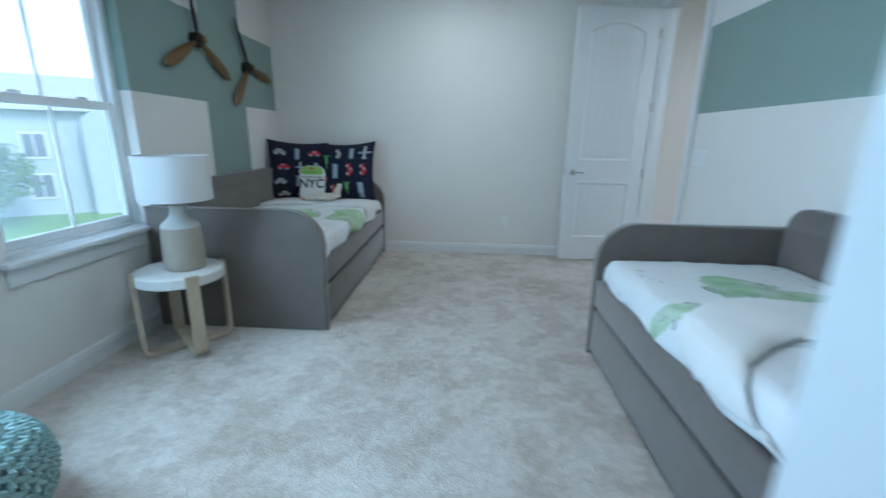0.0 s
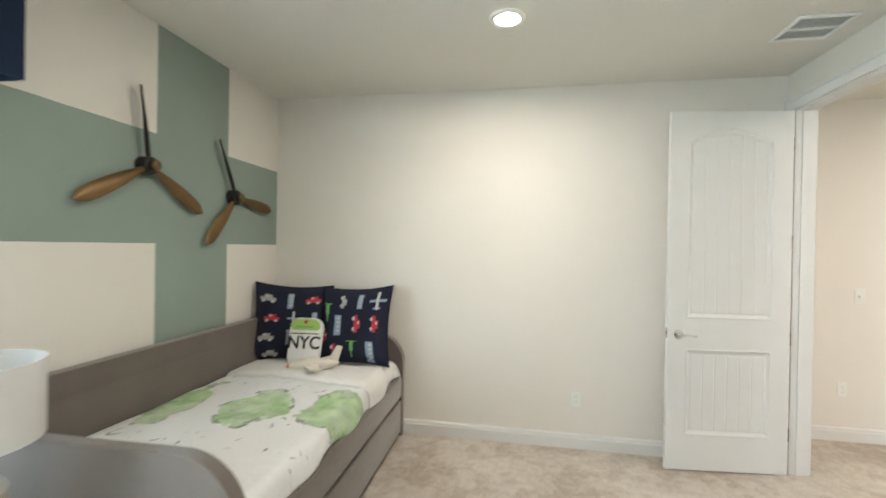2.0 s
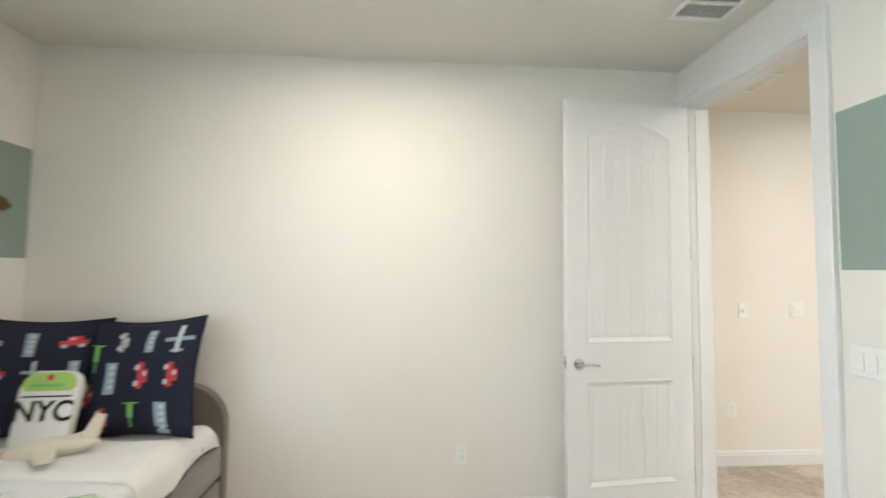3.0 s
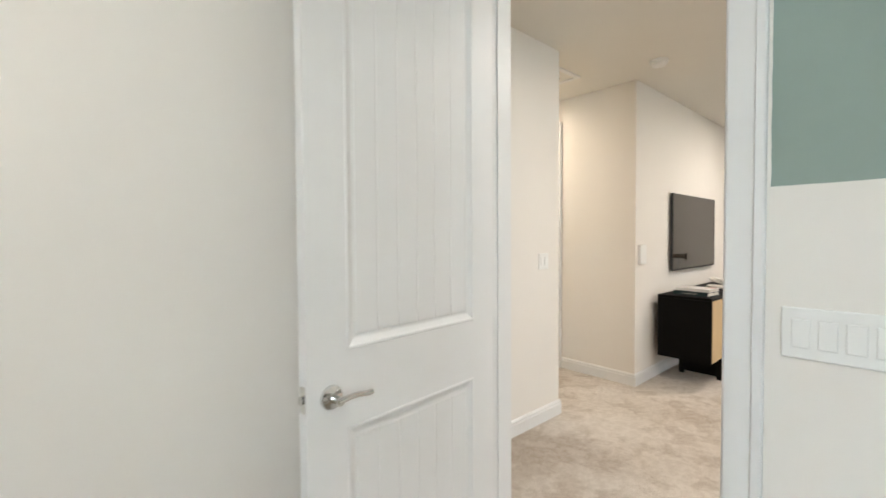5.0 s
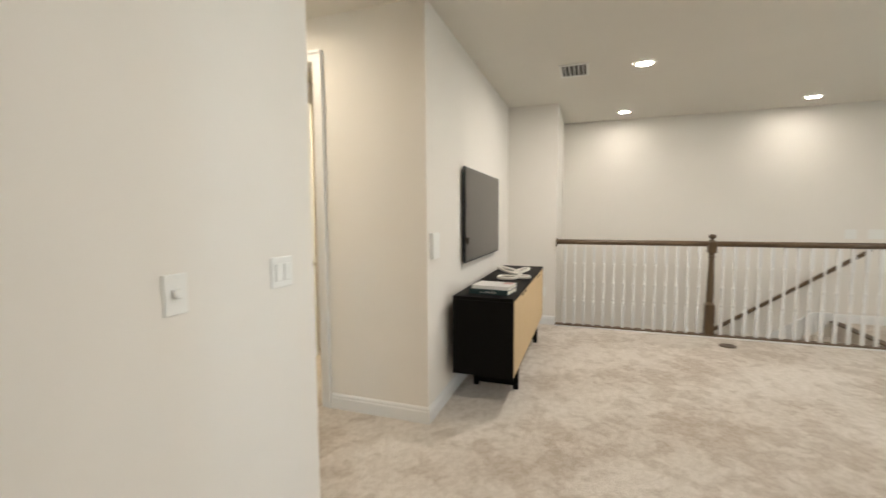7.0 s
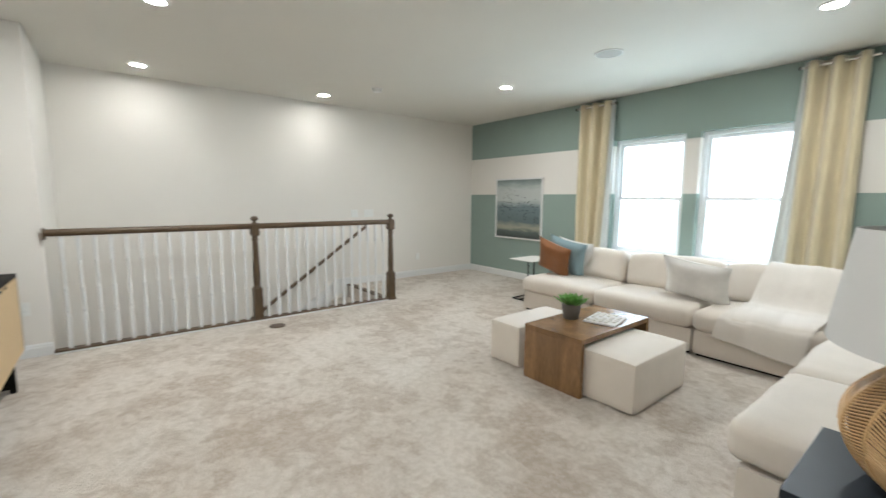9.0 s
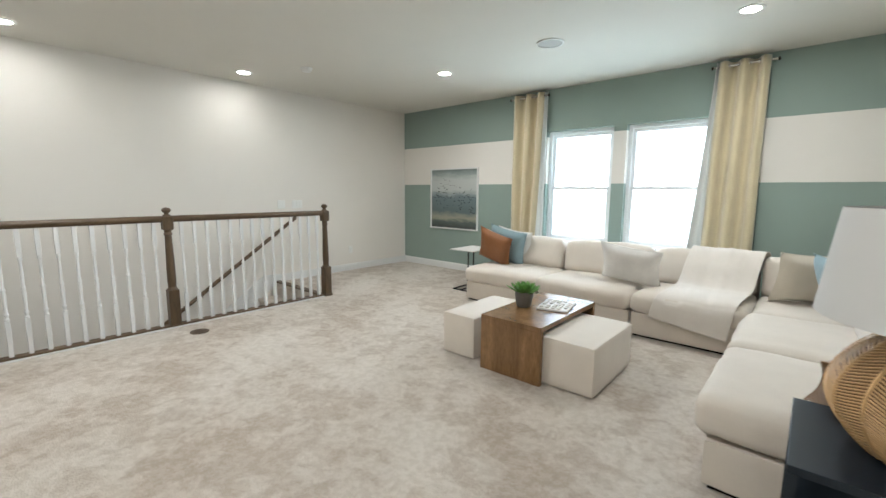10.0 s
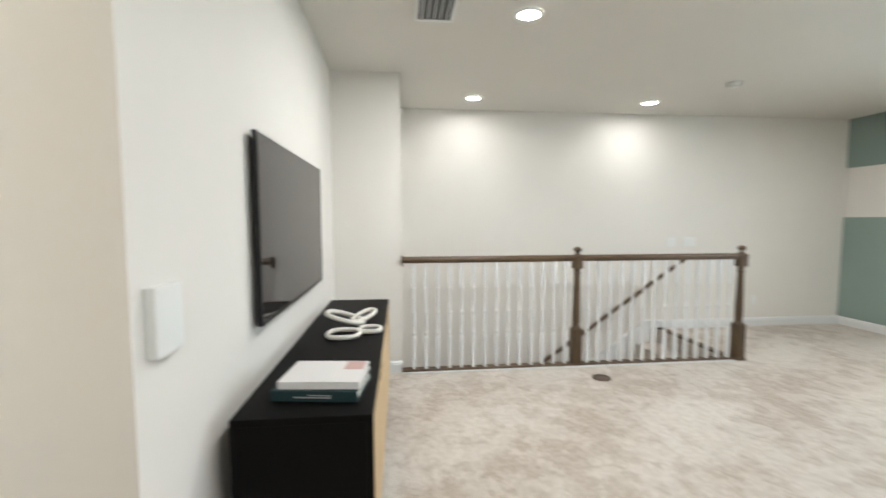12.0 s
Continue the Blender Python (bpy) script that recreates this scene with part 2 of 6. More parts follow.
M_chrome = plain("brushed_nickel", (0.72, 0.71, 0.69), 0.09, 0.03, 20.0, 0.05, 300.0, 0.0005, 1.0)
M_hinge = plain("satin_nickel_hinge", (0.30, 0.28, 0.25), 0.38, 0.1, 20.0, 0.05, 300.0, 0.0005, 1.0)
M_shade = plain("linen_lampshade", (0.59, 0.585, 0.57), 0.9, 0.02, 4.0, 0.3, 400.0, 0.001)
M_ceramic = plain("beige_stoneware", (0.33, 0.29, 0.23), 0.7, 0.22, 6.0, 0.5, 40.0, 0.003)
M_ceramic_top = plain("pale_stoneware", (0.46, 0.46, 0.43), 0.6, 0.12, 8.0, 0.4, 60.0, 0.002)
M_stone = plain("white_stone_top", (0.62, 0.60, 0.56), 0.5, 0.06, 12.0, 0.2, 90.0, 0.001)
M_pale_wood = wood("pale_oak", (0.42, 0.33, 0.22), (0.52, 0.43, 0.31), 0.55, (4.0, 4.0, 0.6))
M_knit = cloth("seafoam_yarn", (0.23, 0.34, 0.32), 0.15, 250.0)
M_knit_shade = cloth("seafoam_loop_shade", (0.13, 0.22, 0.205), 0.1, 250.0)
M_dark_wood = wood("dark_walnut_stain", (0.062, 0.036, 0.016), (0.125, 0.076, 0.034), 0.50, (6.0, 1.2, 6.0))
M_newel_wood = wood("walnut_newel", (0.060, 0.037, 0.017), (0.115, 0.072, 0.033), 0.48, (6.0, 6.0, 0.8))
M_table_wood = wood("knotty_acacia", (0.140, 0.073, 0.028), (0.300, 0.170, 0.074), 0.24, (2.2, 2.2, 0.5), 2.3)
M_sofa = cloth("ivory_linen", (0.70, 0.635, 0.555), 0.05, 380.0, 0.95, 0.25, 0.35)
M_leather = plain("cognac_leather", (0.25, 0.10, 0.032), 0.45, 0.25, 8.0, 0.5, 90.0, 0.003)
M_blue_cloth = cloth("dusty_blue_linen", (0.26, 0.37, 0.41), 0.12)
M_tan = cloth("tan_velvet", (0.30, 0.17, 0.075), 0.15, 300.0, 0.85, 0.5)
M_throw = cloth("white_gauze_throw", (0.74, 0.69, 0.63), 0.05, 300.0, 0.95, 0.3, 0.7)
M_marble_cloth = cloth("pale_marbled_cotton", (0.80, 0.78, 0.75), 0.16, 300.0, 0.9, 0.2, 0.4)
M_black_wood = plain("black_oak", (0.0042, 0.0038, 0.0034), 0.55, 0.25, 10.0, 0.2, 120.0, 0.001, Specular_IOR_Level=0.08)
M_rattan = plain("woven_cane", (0.55, 0.40, 0.22), 0.6, 0.10, 30.0, 0.6, 240.0, 0.002)
M_wicker = plain("rattan_strand", (0.60, 0.38, 0.17), 0.5, 0.25, 30.0, 0.4, 200.0, 0.002)
M_wicker_dark = plain("rattan_lining", (0.15, 0.080, 0.036), 0.8, 0.2, 20.0)
M_blue_metal = plain("navy_metal", (0.012, 0.020, 0.030), 0.4, 0.15, 10.0, 0.05, metal=0.2)
M_black_metal = plain("black_metal", (0.012, 0.012, 0.012), 0.4, 0.1, 10.0, 0.05, metal=0.4)
M_screen = plain("dark_screen", (0.012, 0.011, 0.010), 0.035, 0.02, 10.0, 0.0)
M_curtain = cloth("straw_curtain", (0.62, 0.53, 0.345), 0.08, 500.0, 0.42, 0.6, 0.2)
M_lining = cloth("white_curtain_lining", (0.72, 0.74, 0.72), 0.04, 500.0)
M_pot = plain("grey_ceramic_pot", (0.13, 0.12, 0.105), 0.6, 0.12, 12.0)
M_succulent = leafy("succulent_leaf", (0.09, 0.23, 0.045), (0.20, 0.40, 0.09), 40.0)
M_grille = plain("vent_shadow", (0.12, 0.12, 0.115), 0.9)
M_grille_pale = plain("pale_vent_shadow", (0.48, 0.48, 0.47), 0.9)
M_brass = plain("brown_floor_cover", (0.10, 0.065, 0.04), 0.5, 0.2, 20.0, metal=0.3)
M_lamp_glow = glow("lamp_lens", (1.0, 0.93, 0.82), 14.0)
M_book_teal = plain("teal_book_cloth", (0.007, 0.030, 0.033), 0.6)
M_book_white = plain("white_book_cover", (0.74, 0.72, 0.70), 0.4)
M_book_pink = plain("pink_book_print", (0.55, 0.36, 0.33), 0.5)
M_paper = plain("page_edges", (0.72, 0.69, 0.62), 0.9, 0.05, 200.0)
M_link = plain("bleached_wood_link", (0.70, 0.665, 0.60), 0.6, 0.08, 20.0)
M_grass = leafy("lawn", (0.09, 0.19, 0.035), (0.14, 0.26, 0.06), 0.8)
M_road = plain("pale_concrete_road", (0.27, 0.265, 0.26), 0.9, 0.1, 0.6, where="World")
M_leaf = leafy("tree_leaf", (0.06, 0.12, 0.035), (0.12, 0.20, 0.06), 1.5)
M_bark = plain("bark", (0.13, 0.105, 0.08), 0.95, 0.3, 6.0, 0.8, 30.0, 0.02)
M_stucco = plain("grey_blue_siding", (0.40, 0.45, 0.48), 0.9, 0.05, 1.0, where="World")
M_stucco_2 = plain("pale_siding", (0.52, 0.55, 0.56), 0.9, 0.05, 1.0, where="World")
M_roof = plain("grey_shingle", (0.38, 0.40, 0.42), 0.9, 0.2, 5.0, where="World")
M_pane = plain("dark_far_pane", (0.14, 0.17, 0.20), 0.15, 0.05, 1.0)


def picture_material():
    """A print of a pale sky over a grey sea, in bands by height."""
    k = Nodes("seascape_print")
    v = k.coords()
    z = k.n("ShaderNodeSeparateXYZ", Vector=v).outputs["Z"]
    n = k.noise(k.n("ShaderNodeMapping", Vector=v, Scale=(2.0, 1.0, 7.0)).outputs[0], 2.2, 5.0, 0.6, 0.4)
    h = k.math("ADD", z, k.math("MULTIPLY", k.math("SUBTRACT", n, 0.5), 0.16))
    col = k.mix(k.ramp(h, 0.02, 0.14), (0.045, 0.055, 0.048), (0.10, 0.125, 0.115))
    col = k.mix(k.ramp(h, 0.13, 0.19), col, (0.30, 0.30, 0.23))
    col = k.mix(k.ramp(h, 0.21, 0.30), col, (0.115, 0.155, 0.160))
    col = k.mix(k.ramp(h, 0.34, 0.56), col, (0.155, 0.205, 0.215))
    col = k.mix(k.ramp(h, 0.55, 0.66), col, (0.47, 0.50, 0.48))
    col = k.mix(k.ramp(h, 0.84, 1.0), col, (0.17, 0.215, 0.205))
    return k.set(Base_Color=col, Roughness=0.5)


M_picture = picture_material()


# ---- builders ----
def mesh_of(name, bm, material, smooth=False):
    me = bpy.data.meshes.new(name)
    bmesh.ops.recalc_face_normals(bm, faces=bm.faces)
    bm.to_mesh(me)
    bm.free()
    for m in material if isinstance(material, (list, tuple)) else [material]:
        me.materials.append(m)
    if smooth:
        me.polygons.foreach_set("use_smooth", [True] * len(me.polygons))
        me.set_sharp_from_angle(angle=radians(40))
    return me


def part(name, bm, material, parent, label="", smooth=False, at=None):
    me = bm if isinstance(bm, bpy.types.Mesh) else mesh_of(name, bm, material, smooth)
    ob = new(name, me)
    ob.parent = parent
    if at is not None:
        ob.matrix_basis = at
    if label:
        ob["label"] = label
    return ob


def thing(name, label, category, m=None, group="", kind=""):
    ob = new(name)
    ob.empty_display_size = 0.1
    if m is not None:
        ob.matrix_basis = m
    return tagged(ob, label, category, group, kind)


def solid(name, bm, material, label, category, kind="", smooth=False, m=None, group=""):
    ob = new(name, mesh_of(name, bm, material, smooth))
    if m is not None:
        ob.matrix_basis = m
    return tagged(ob, label, category, group, kind)


def box(bm, x0, x1, y0, y1, z0, z1, bevel=0.0, seg=2, mat=0):
    r = bmesh.ops.create_cube(bm, size=1.0, matrix=Matrix.Translation(((x0 + x1) / 2, (y0 + y1) / 2, (z0 + z1) / 2)) @ Matrix.Diagonal((x1 - x0, y1 - y0, z1 - z0, 1)))
    vs = r["verts"]
    faces = {f for v in vs for f in v.link_faces}
    for f in faces:
        f.material_index = mat
    if bevel:
        es = list({e for v in vs for e in v.link_edges})
        bmesh.ops.bevel(bm, geom=es, offset=bevel, segments=seg, profile=0.5, affect="EDGES")
    return bm


def boxed(*args, **kw):
    return box(bmesh.new(), *args, **kw)


def lathe(bm, profile, seg=24, cx=0.0, cy=0.0, caps=True):
    """Turns (radius, height) pairs round the upright axis."""
    rings = []
    for r, z in profile:
        rings.append([bm.verts.new((cx + r * math.cos(2 * math.pi * i / seg), cy + r * math.sin(2 * math.pi * i / seg), z)) for i in range(seg)])
    for a, b in zip(rings, rings[1:]):
        for i in range(seg):
            bm.faces.new((a[i], a[(i + 1) % seg], b[(i + 1) % seg], b[i]))
    if caps:
        bm.faces.new(rings[0][::-1])
        bm.faces.new(rings[-1])
    return bm


def lathed(profile, seg=24, **kw):
    return lathe(bmesh.new(), profile, seg, **kw)


def tube(bm, points, radius, seg=8, closed=False):
    """A round bar along points."""
    pts = [Vector(p) for p in points]
    n = len(pts)
    rings = []
    up = Vector((0, 0, 1))
    for i, p in enumerate(pts):
        a = pts[(i - 1) % n] if closed or i > 0 else p
        b = pts[(i + 1) % n] if closed or i < n - 1 else p
        d = (b - a).normalized()
        ref = up if abs(d.dot(up)) < 0.95 else Vector((1, 0, 0))
        s = d.cross(ref).normalized()
        u = s.cross(d)
        rings.append([bm.verts.new(p + (s * math.cos(2 * math.pi * k / seg) + u * math.sin(2 * math.pi * k / seg)) * radius) for k in range(seg)])
    pairs = list(zip(rings, rings[1:])) + ([(rings[-1], rings[0])] if closed else [])
    for a, b in pairs:
        for k in range(seg):
            bm.faces.new((a[k], a[(k + 1) % seg], b[(k + 1) % seg], b[k]))
    if not closed:
        bm.faces.new(rings[0][::-1])
        bm.faces.new(rings[-1])
    return bm


def prism(bm, outline, axis, a, b, bevel=0.0, mat=0):
    """A flat outline of (u, v) pairs made thick along an axis from a to b."""
    def at(u, v, w):
        return {"x": (w, u, v), "y": (u, w, v), "z": (u, v, w)}[axis]
    lo = [bm.verts.new(at(u, v, a)) for u, v in outline]
    hi = [bm.verts.new(at(u, v, b)) for u, v in outline]
    n = len(outline)
    caps = [bm.faces.new(lo[::-1]), bm.faces.new(hi)]
    for i in range(n):
        bm.faces.new((lo[i], lo[(i + 1) % n], hi[(i + 1) % n], hi[i]))
    if bevel:
        es = list({e for f in caps for e in f.edges})
        bmesh.ops.bevel(bm, geom=es, offset=bevel, segments=3, profile=0.5, affect="EDGES")
    return bm


def sheet(bm, nu, nv, fn, mat=0, closed=False):
    """A grid of points fn(u, v), u and v from 0 to 1."""
    g = [[bm.verts.new(fn(i / nu, j / nv)) for j in range(nv + 1)] for i in range(nu + 1)]
    for i in range(nu):
        for j in range(nv):
            f = bm.faces.new((g[i][j], g[i + 1][j], g[i + 1][j + 1], g[i][j + 1]))
            f.material_index = mat
    return g


def soft_box(w, d, h, r, puff=0.0, wob=0.0, cuts=9, seed=0.0, crown=0.0):
    """A stuffed block, base centre at the origin, with rounded edges."""
    bm = bmesh.new()
    bmesh.ops.create_cube(bm, size=2.0)
    bmesh.ops.subdivide_edges(bm, edges=bm.edges[:], cuts=cuts, use_grid_fill=True)
    half = Vector((w / 2, d / 2, h / 2))
    for v in bm.verts:
        p = Vector([math.copysign(abs(c) ** 0.62, c) * k for c, k in zip(v.co, half)])
        q = Vector([max(-(k - r), min(k - r, c)) for c, k in zip(p, half)])
        e = p - q
        if e.length > 1e-6:
            p = q + e.normalized() * r
        u, t = p.x / half.x, p.y / half.y
        swell = max(0, 1 - u * u) * max(0, 1 - t * t)
        side = max(0, 1 - (p.z / half.z) ** 2)
        p.z += puff * swell * (1 if p.z > 0 else 0.2) + crown * max(0, 1 - u * u) * (p.z > 0)
        p.x += math.copysign(puff * 0.35 * side * (1 - t * t), u) * (abs(u) ** 3)
        p.y += math.copysign(puff * 0.35 * side * (1 - u * u), t) * (abs(t) ** 3)
        if wob:
            p += Vector(noise.noise_vector(p * 5 + Vector((seed, seed * 2, 0)))) * wob
        p.z += h / 2
        v.co = p
    return bm


def pillow_point(u, v, w, h, t, side, seed=0.0):
    """A point of a stuffed square; u, v from -1 to 1; it stands in the xz plane."""
    fall = max(0.0, (1 - u ** 4) * (1 - v ** 4))
    x = w / 2 * u * (1 - 0.105 * (1 - v * v))
    z = h / 2 * v * (1 - 0.105 * (1 - u * u))
    y = side * t / 2 * (fall ** 0.55)
    y += 0.008 * noise.noise(Vector((x * 9 + seed, z * 9, side))) * fall
    return (x, y, z + h / 2)


def pillow_mesh(w, h, t, seed=0.0, n=16):
    bm = bmesh.new()
    for side in (-1, 1):
        sheet(bm, n, n, lambda a, b: pillow_point(2 * a - 1, 2 * b - 1, w, h, t, side, seed))
    bmesh.ops.remove_doubles(bm, verts=bm.verts[:], dist=0.0008)
    return bm


def wall(name, axis, c0, c1, a0, a1, openings, material, label, z0=0.0, z1=2.74):
    """A wall along an axis, from c0 to c1 thick, with openings (from, to, low, high)."""
    bm = bmesh.new()
    cuts = sorted({a0, a1, *[o[0] for o in openings], *[o[1] for o in openings]})

    def piece(p, q, low, high):
        if high - low > 1e-4 and q - p > 1e-4:
            if axis == "x":
                box(bm, p, q, c0, c1, low, high)
            else:
                box(bm, c0, c1, p, q, low, high)
    for p, q in zip(cuts, cuts[1:]):
        hole = [o for o in openings if o[0] <= p + 1e-6 and o[1] >= q - 1e-6]
        if hole:
            piece(p, q, z0, hole[0][2])
            piece(p, q, hole[0][3], z1)
        else:
            piece(p, q, z0, z1)
    return solid(name, bm, material, label, "wall", "structure")


BASE = [(0, 0), (0.016, 0), (0.016, 0.078), (0.012, 0.086), (0.012, 0.097), (0.006, 0.106), (0, 0.110)]


def baseboard(runs):
    """runs: (axis, wall face, direction into the room, from, to)."""
    bm = bmesh.new()
    for axis, c, s, a, b in runs:
        if axis == "x":
            prism(bm, [(c + s * d, z) for d, z in BASE], "x", a, b)
        else:
            prism(bm, [(c + s * d, z) for d, z in BASE], "y", a, b)
    return solid("baseboard", bm, M_trim, "white painted moulded baseboard along the walls", "baseboard", "structure")


# ---- structure ----
XL, XR, YB, YS, TOP = -2.05, 1.825, 4.43, 0.12, 2.74
XH = XR + 0.12            # loft face of the bedroom wall
YW, XF = -1.677, 8.43     # window wall and far wall of the loft
YN = 4.262                # end of the stairwell

floor_bm = bmesh.new()
box(floor_bm, XL - 0.15, 7.275, YW - 0.15, 5.125, -0.22, 0.0)
box(floor_bm, 3.215, 5.6, 5.125, 7.3, -0.22, 0.0)
box(floor_bm, 7.275, XF, YW - 0.15, 0.92, -0.22, 0.0)
solid("floor", floor_bm, M_carpet, "beige cut-pile carpet with brushed patches and vacuum marks", "carpet", "structure")
ceiling_bm = box(boxed(XL - 0.15, XF + 0.12, YW - 0.15, 5.125, TOP, TOP + 0.12), 3.215, 5.6, 5.125, 7.3, TOP, TOP + 0.12)
solid("ceiling", ceiling_bm, M_ceiling, "flat pale painted ceiling", "ceiling", "structure")

W1, W2 = (1.54, 2.43, 0.66, 2.17), (0.51, 1.40, 0.66, 2.17)
L1, L2 = (4.60, 5.52, 0.64, 2.17), (3.52, 4.44, 0.64, 2.17)
DOOR = (3.534, 4.345, 0.0, 2.475)
wall("wall_west", "y", XL - 0.15, XL, -1.5, YB + 0.12, [W1, W2], M_wall_west, "pale greige bedroom wall with crossing sage green painted bands")
wall("wall_north", "x", YB, YB + 0.12, XL, XR, [], M_wall, "plain greige painted bedroom wall")
wall("wall_east", "y", XR, XH, YW, 5.125, [DOOR], M_wall_east, "greige bedroom wall with a sage green painted band and a doorway")
wall("wall_south", "x", 0.0, YS, XL, XR, [(-0.62, 0.236, 0.0, 2.445)], M_wall, "plain greige bedroom wall with a doorway")
wall("wall_closet", "x", -1.5, -1.4, XL, XR, [], M_wall, "plain greige wall behind the doorway")
wall("wall_hall", "x", 5.005, 5.125, XH, 3.335, [], M_wall, "plain greige hall wall with light switches")
wall("wall_corridor_west", "y", 3.215, 3.335, 5.125, 7.2, [], M_wall, "plain greige corridor wall")
wall("wall_corridor_east", "y", 4.345, 4.465, 4.992, 7.2, [(5.70, 6.46, 0.0, 2.445)], M_wall, "plain greige corridor wall with a doorway")
wall("wall_corridor_end", "x", 7.2, 7.3, 3.215, 5.6, [], M_wall, "plain greige wall closing the corridor")
wall("wall_side_room", "y", 5.5, 5.6, 4.992, 7.2, [], M_wall, "plain greige wall of the room behind the corridor door")
wall("wall_television", "x", 4.872, 4.992, 4.345, 7.335, [], M_wall, "plain greige loft wall behind the television")
wall("wall_alcove", "y", 7.215, 7.335, YN + 0.12, 4.872, [], M_wall, "short greige return wall at the stair railing")
wall("wall_stair_end", "x", YN, YN + 0.12, 7.215, XF, [], M_wall, "greige end wall of the stairwell", -3.0)
wall("wall_far", "y", XF, XF + 0.12, YW, YN + 0.12, [], M_wall, "long greige wall above the stairwell", -3.0)
wall("wall_windows", "x", YW - 0.15, YW, XR, XF + 0.12, [L1, L2], M_wall_loft, "sage green loft wall with a broad pale stripe and two windows")
wall("wall_under_railing", "y", 7.155, 7.275, 0.92, YN, [], M_wall, "greige stairwell wall below the loft floor", -3.0, -0.22)
solid("stair_floor", boxed(7.155, XF, 0.8, YN, -3.1, -3.0), M_carpet, "beige carpet at the foot of the stairs", "carpet", "structure")

baseboard([
    ("x", YB, -1, XL, XR), ("y", XL, 1, YS, YB), ("y", XR, -1, YS, DOOR[0] - 0.085),
    ("x", YS, 1, XL, -0.71), ("x", YS, 1, 0.326, XR),
    ("x", 5.005, -1, XH, 3.351), ("y", 3.335, 1, 5.005, 7.2), ("y", 4.345, -1, 4.872, 5.62), ("y", 4.345, -1, 6.545, 7.2),
    ("x", 4.872, -1, 4.329, 7.215), ("y", 7.215, -1, YN, 4.872), ("y", XH, 1, YW, DOOR[0] - 0.085), ("y", XH, 1, 4.43, 5.005),
    ("x", YW, 1, XH, XF), ("y", XF, -1, YW, 1.10), ("x", 7.2, -1, 3.335, 4.345),
])


def casing(name, axis, face, s, a, b, top, wide=0.072):
    """White moulding round a doorway, on the wall face."""
    bm = bmesh.new()
    for d, w0, w1 in ((0.018, 0.0, wide), (0.026, wide - 0.020, wide + 0.0025)):
        lo, hi = min(face, face + s * d), max(face, face + s * d)
        for p, q, z0, z1 in ((a - w1, a - w0, 0, top + w1), (b + w0, b + w1, 0, top + w1), (a - w0, b + w0, top + w0, top + w1)):
            if axis == "x":
                box(bm, p, q, lo, hi, z0, z1, 0.003, 1)
            else:
                box(bm, lo, hi, p, q, z0, z1, 0.003, 1)
    return solid(name, bm, M_trim, "white moulded door casing", "door casing", "structure")


def lining(name, axis, c0, c1, a, b, top):
    """The boards that line a doorway, with a stop."""
    bm = bmesh.new()
    m = (c0 + c1) / 2
    for d0, d1, t in ((c0 - 0.002, c1 + 0.002, 0.006), (m - 0.02, m + 0.02, 0.011)):
        for p, q, z0, z1 in ((a, a + t, 0, top), (b - t, b, 0, top), (a + t, b - t, top - t, top)):
            if axis == "x":
                box(bm, p, q, d0, d1, z0, z1)
            else:
                box(bm, d0, d1, p, q, z0, z1)
    return solid(name, bm, M_trim, "white painted door lining with a stop", "door frame", "structure")


casing("trim_bedroom_door", "y", XR, -1, DOOR[0], DOOR[1], DOOR[3], 0.080)
casing("trim_bedroom_door_hall", "y", XH, 1, DOOR[0], DOOR[1], DOOR[3])
jamb = lining("trim_bedroom_jamb", "y", XR, XH, DOOR[0], DOOR[1], DOOR[3])
part("strike_plate", boxed(XR + 0.008, XR + 0.034, DOOR[0] + 0.0062, DOOR[0] + 0.0078, 0.925, 0.985), M_chrome, jamb, "nickel strike plate")
for z in (0.267, 0.922, 1.579, 2.246):
    part("hinge_leaf", boxed(XR - 0.022, XR - 0.003, DOOR[1] - 0.0085, DOOR[1] - 0.0002, z - 0.045, z + 0.045), M_hinge, jamb, "nickel hinge leaf")
casing("trim_closet_door", "x", YS, 1, -0.62, 0.236, 2.445)
lining("trim_closet_jamb", "x", 0.0, YS, -0.62, 0.236, 2.445)
casing("trim_corridor_door", "y", 4.345, -1, 5.70, 6.46, 2.445)
lining("trim_corridor_jamb", "y", 4.345, 4.465, 5.70, 6.46, 2.445)


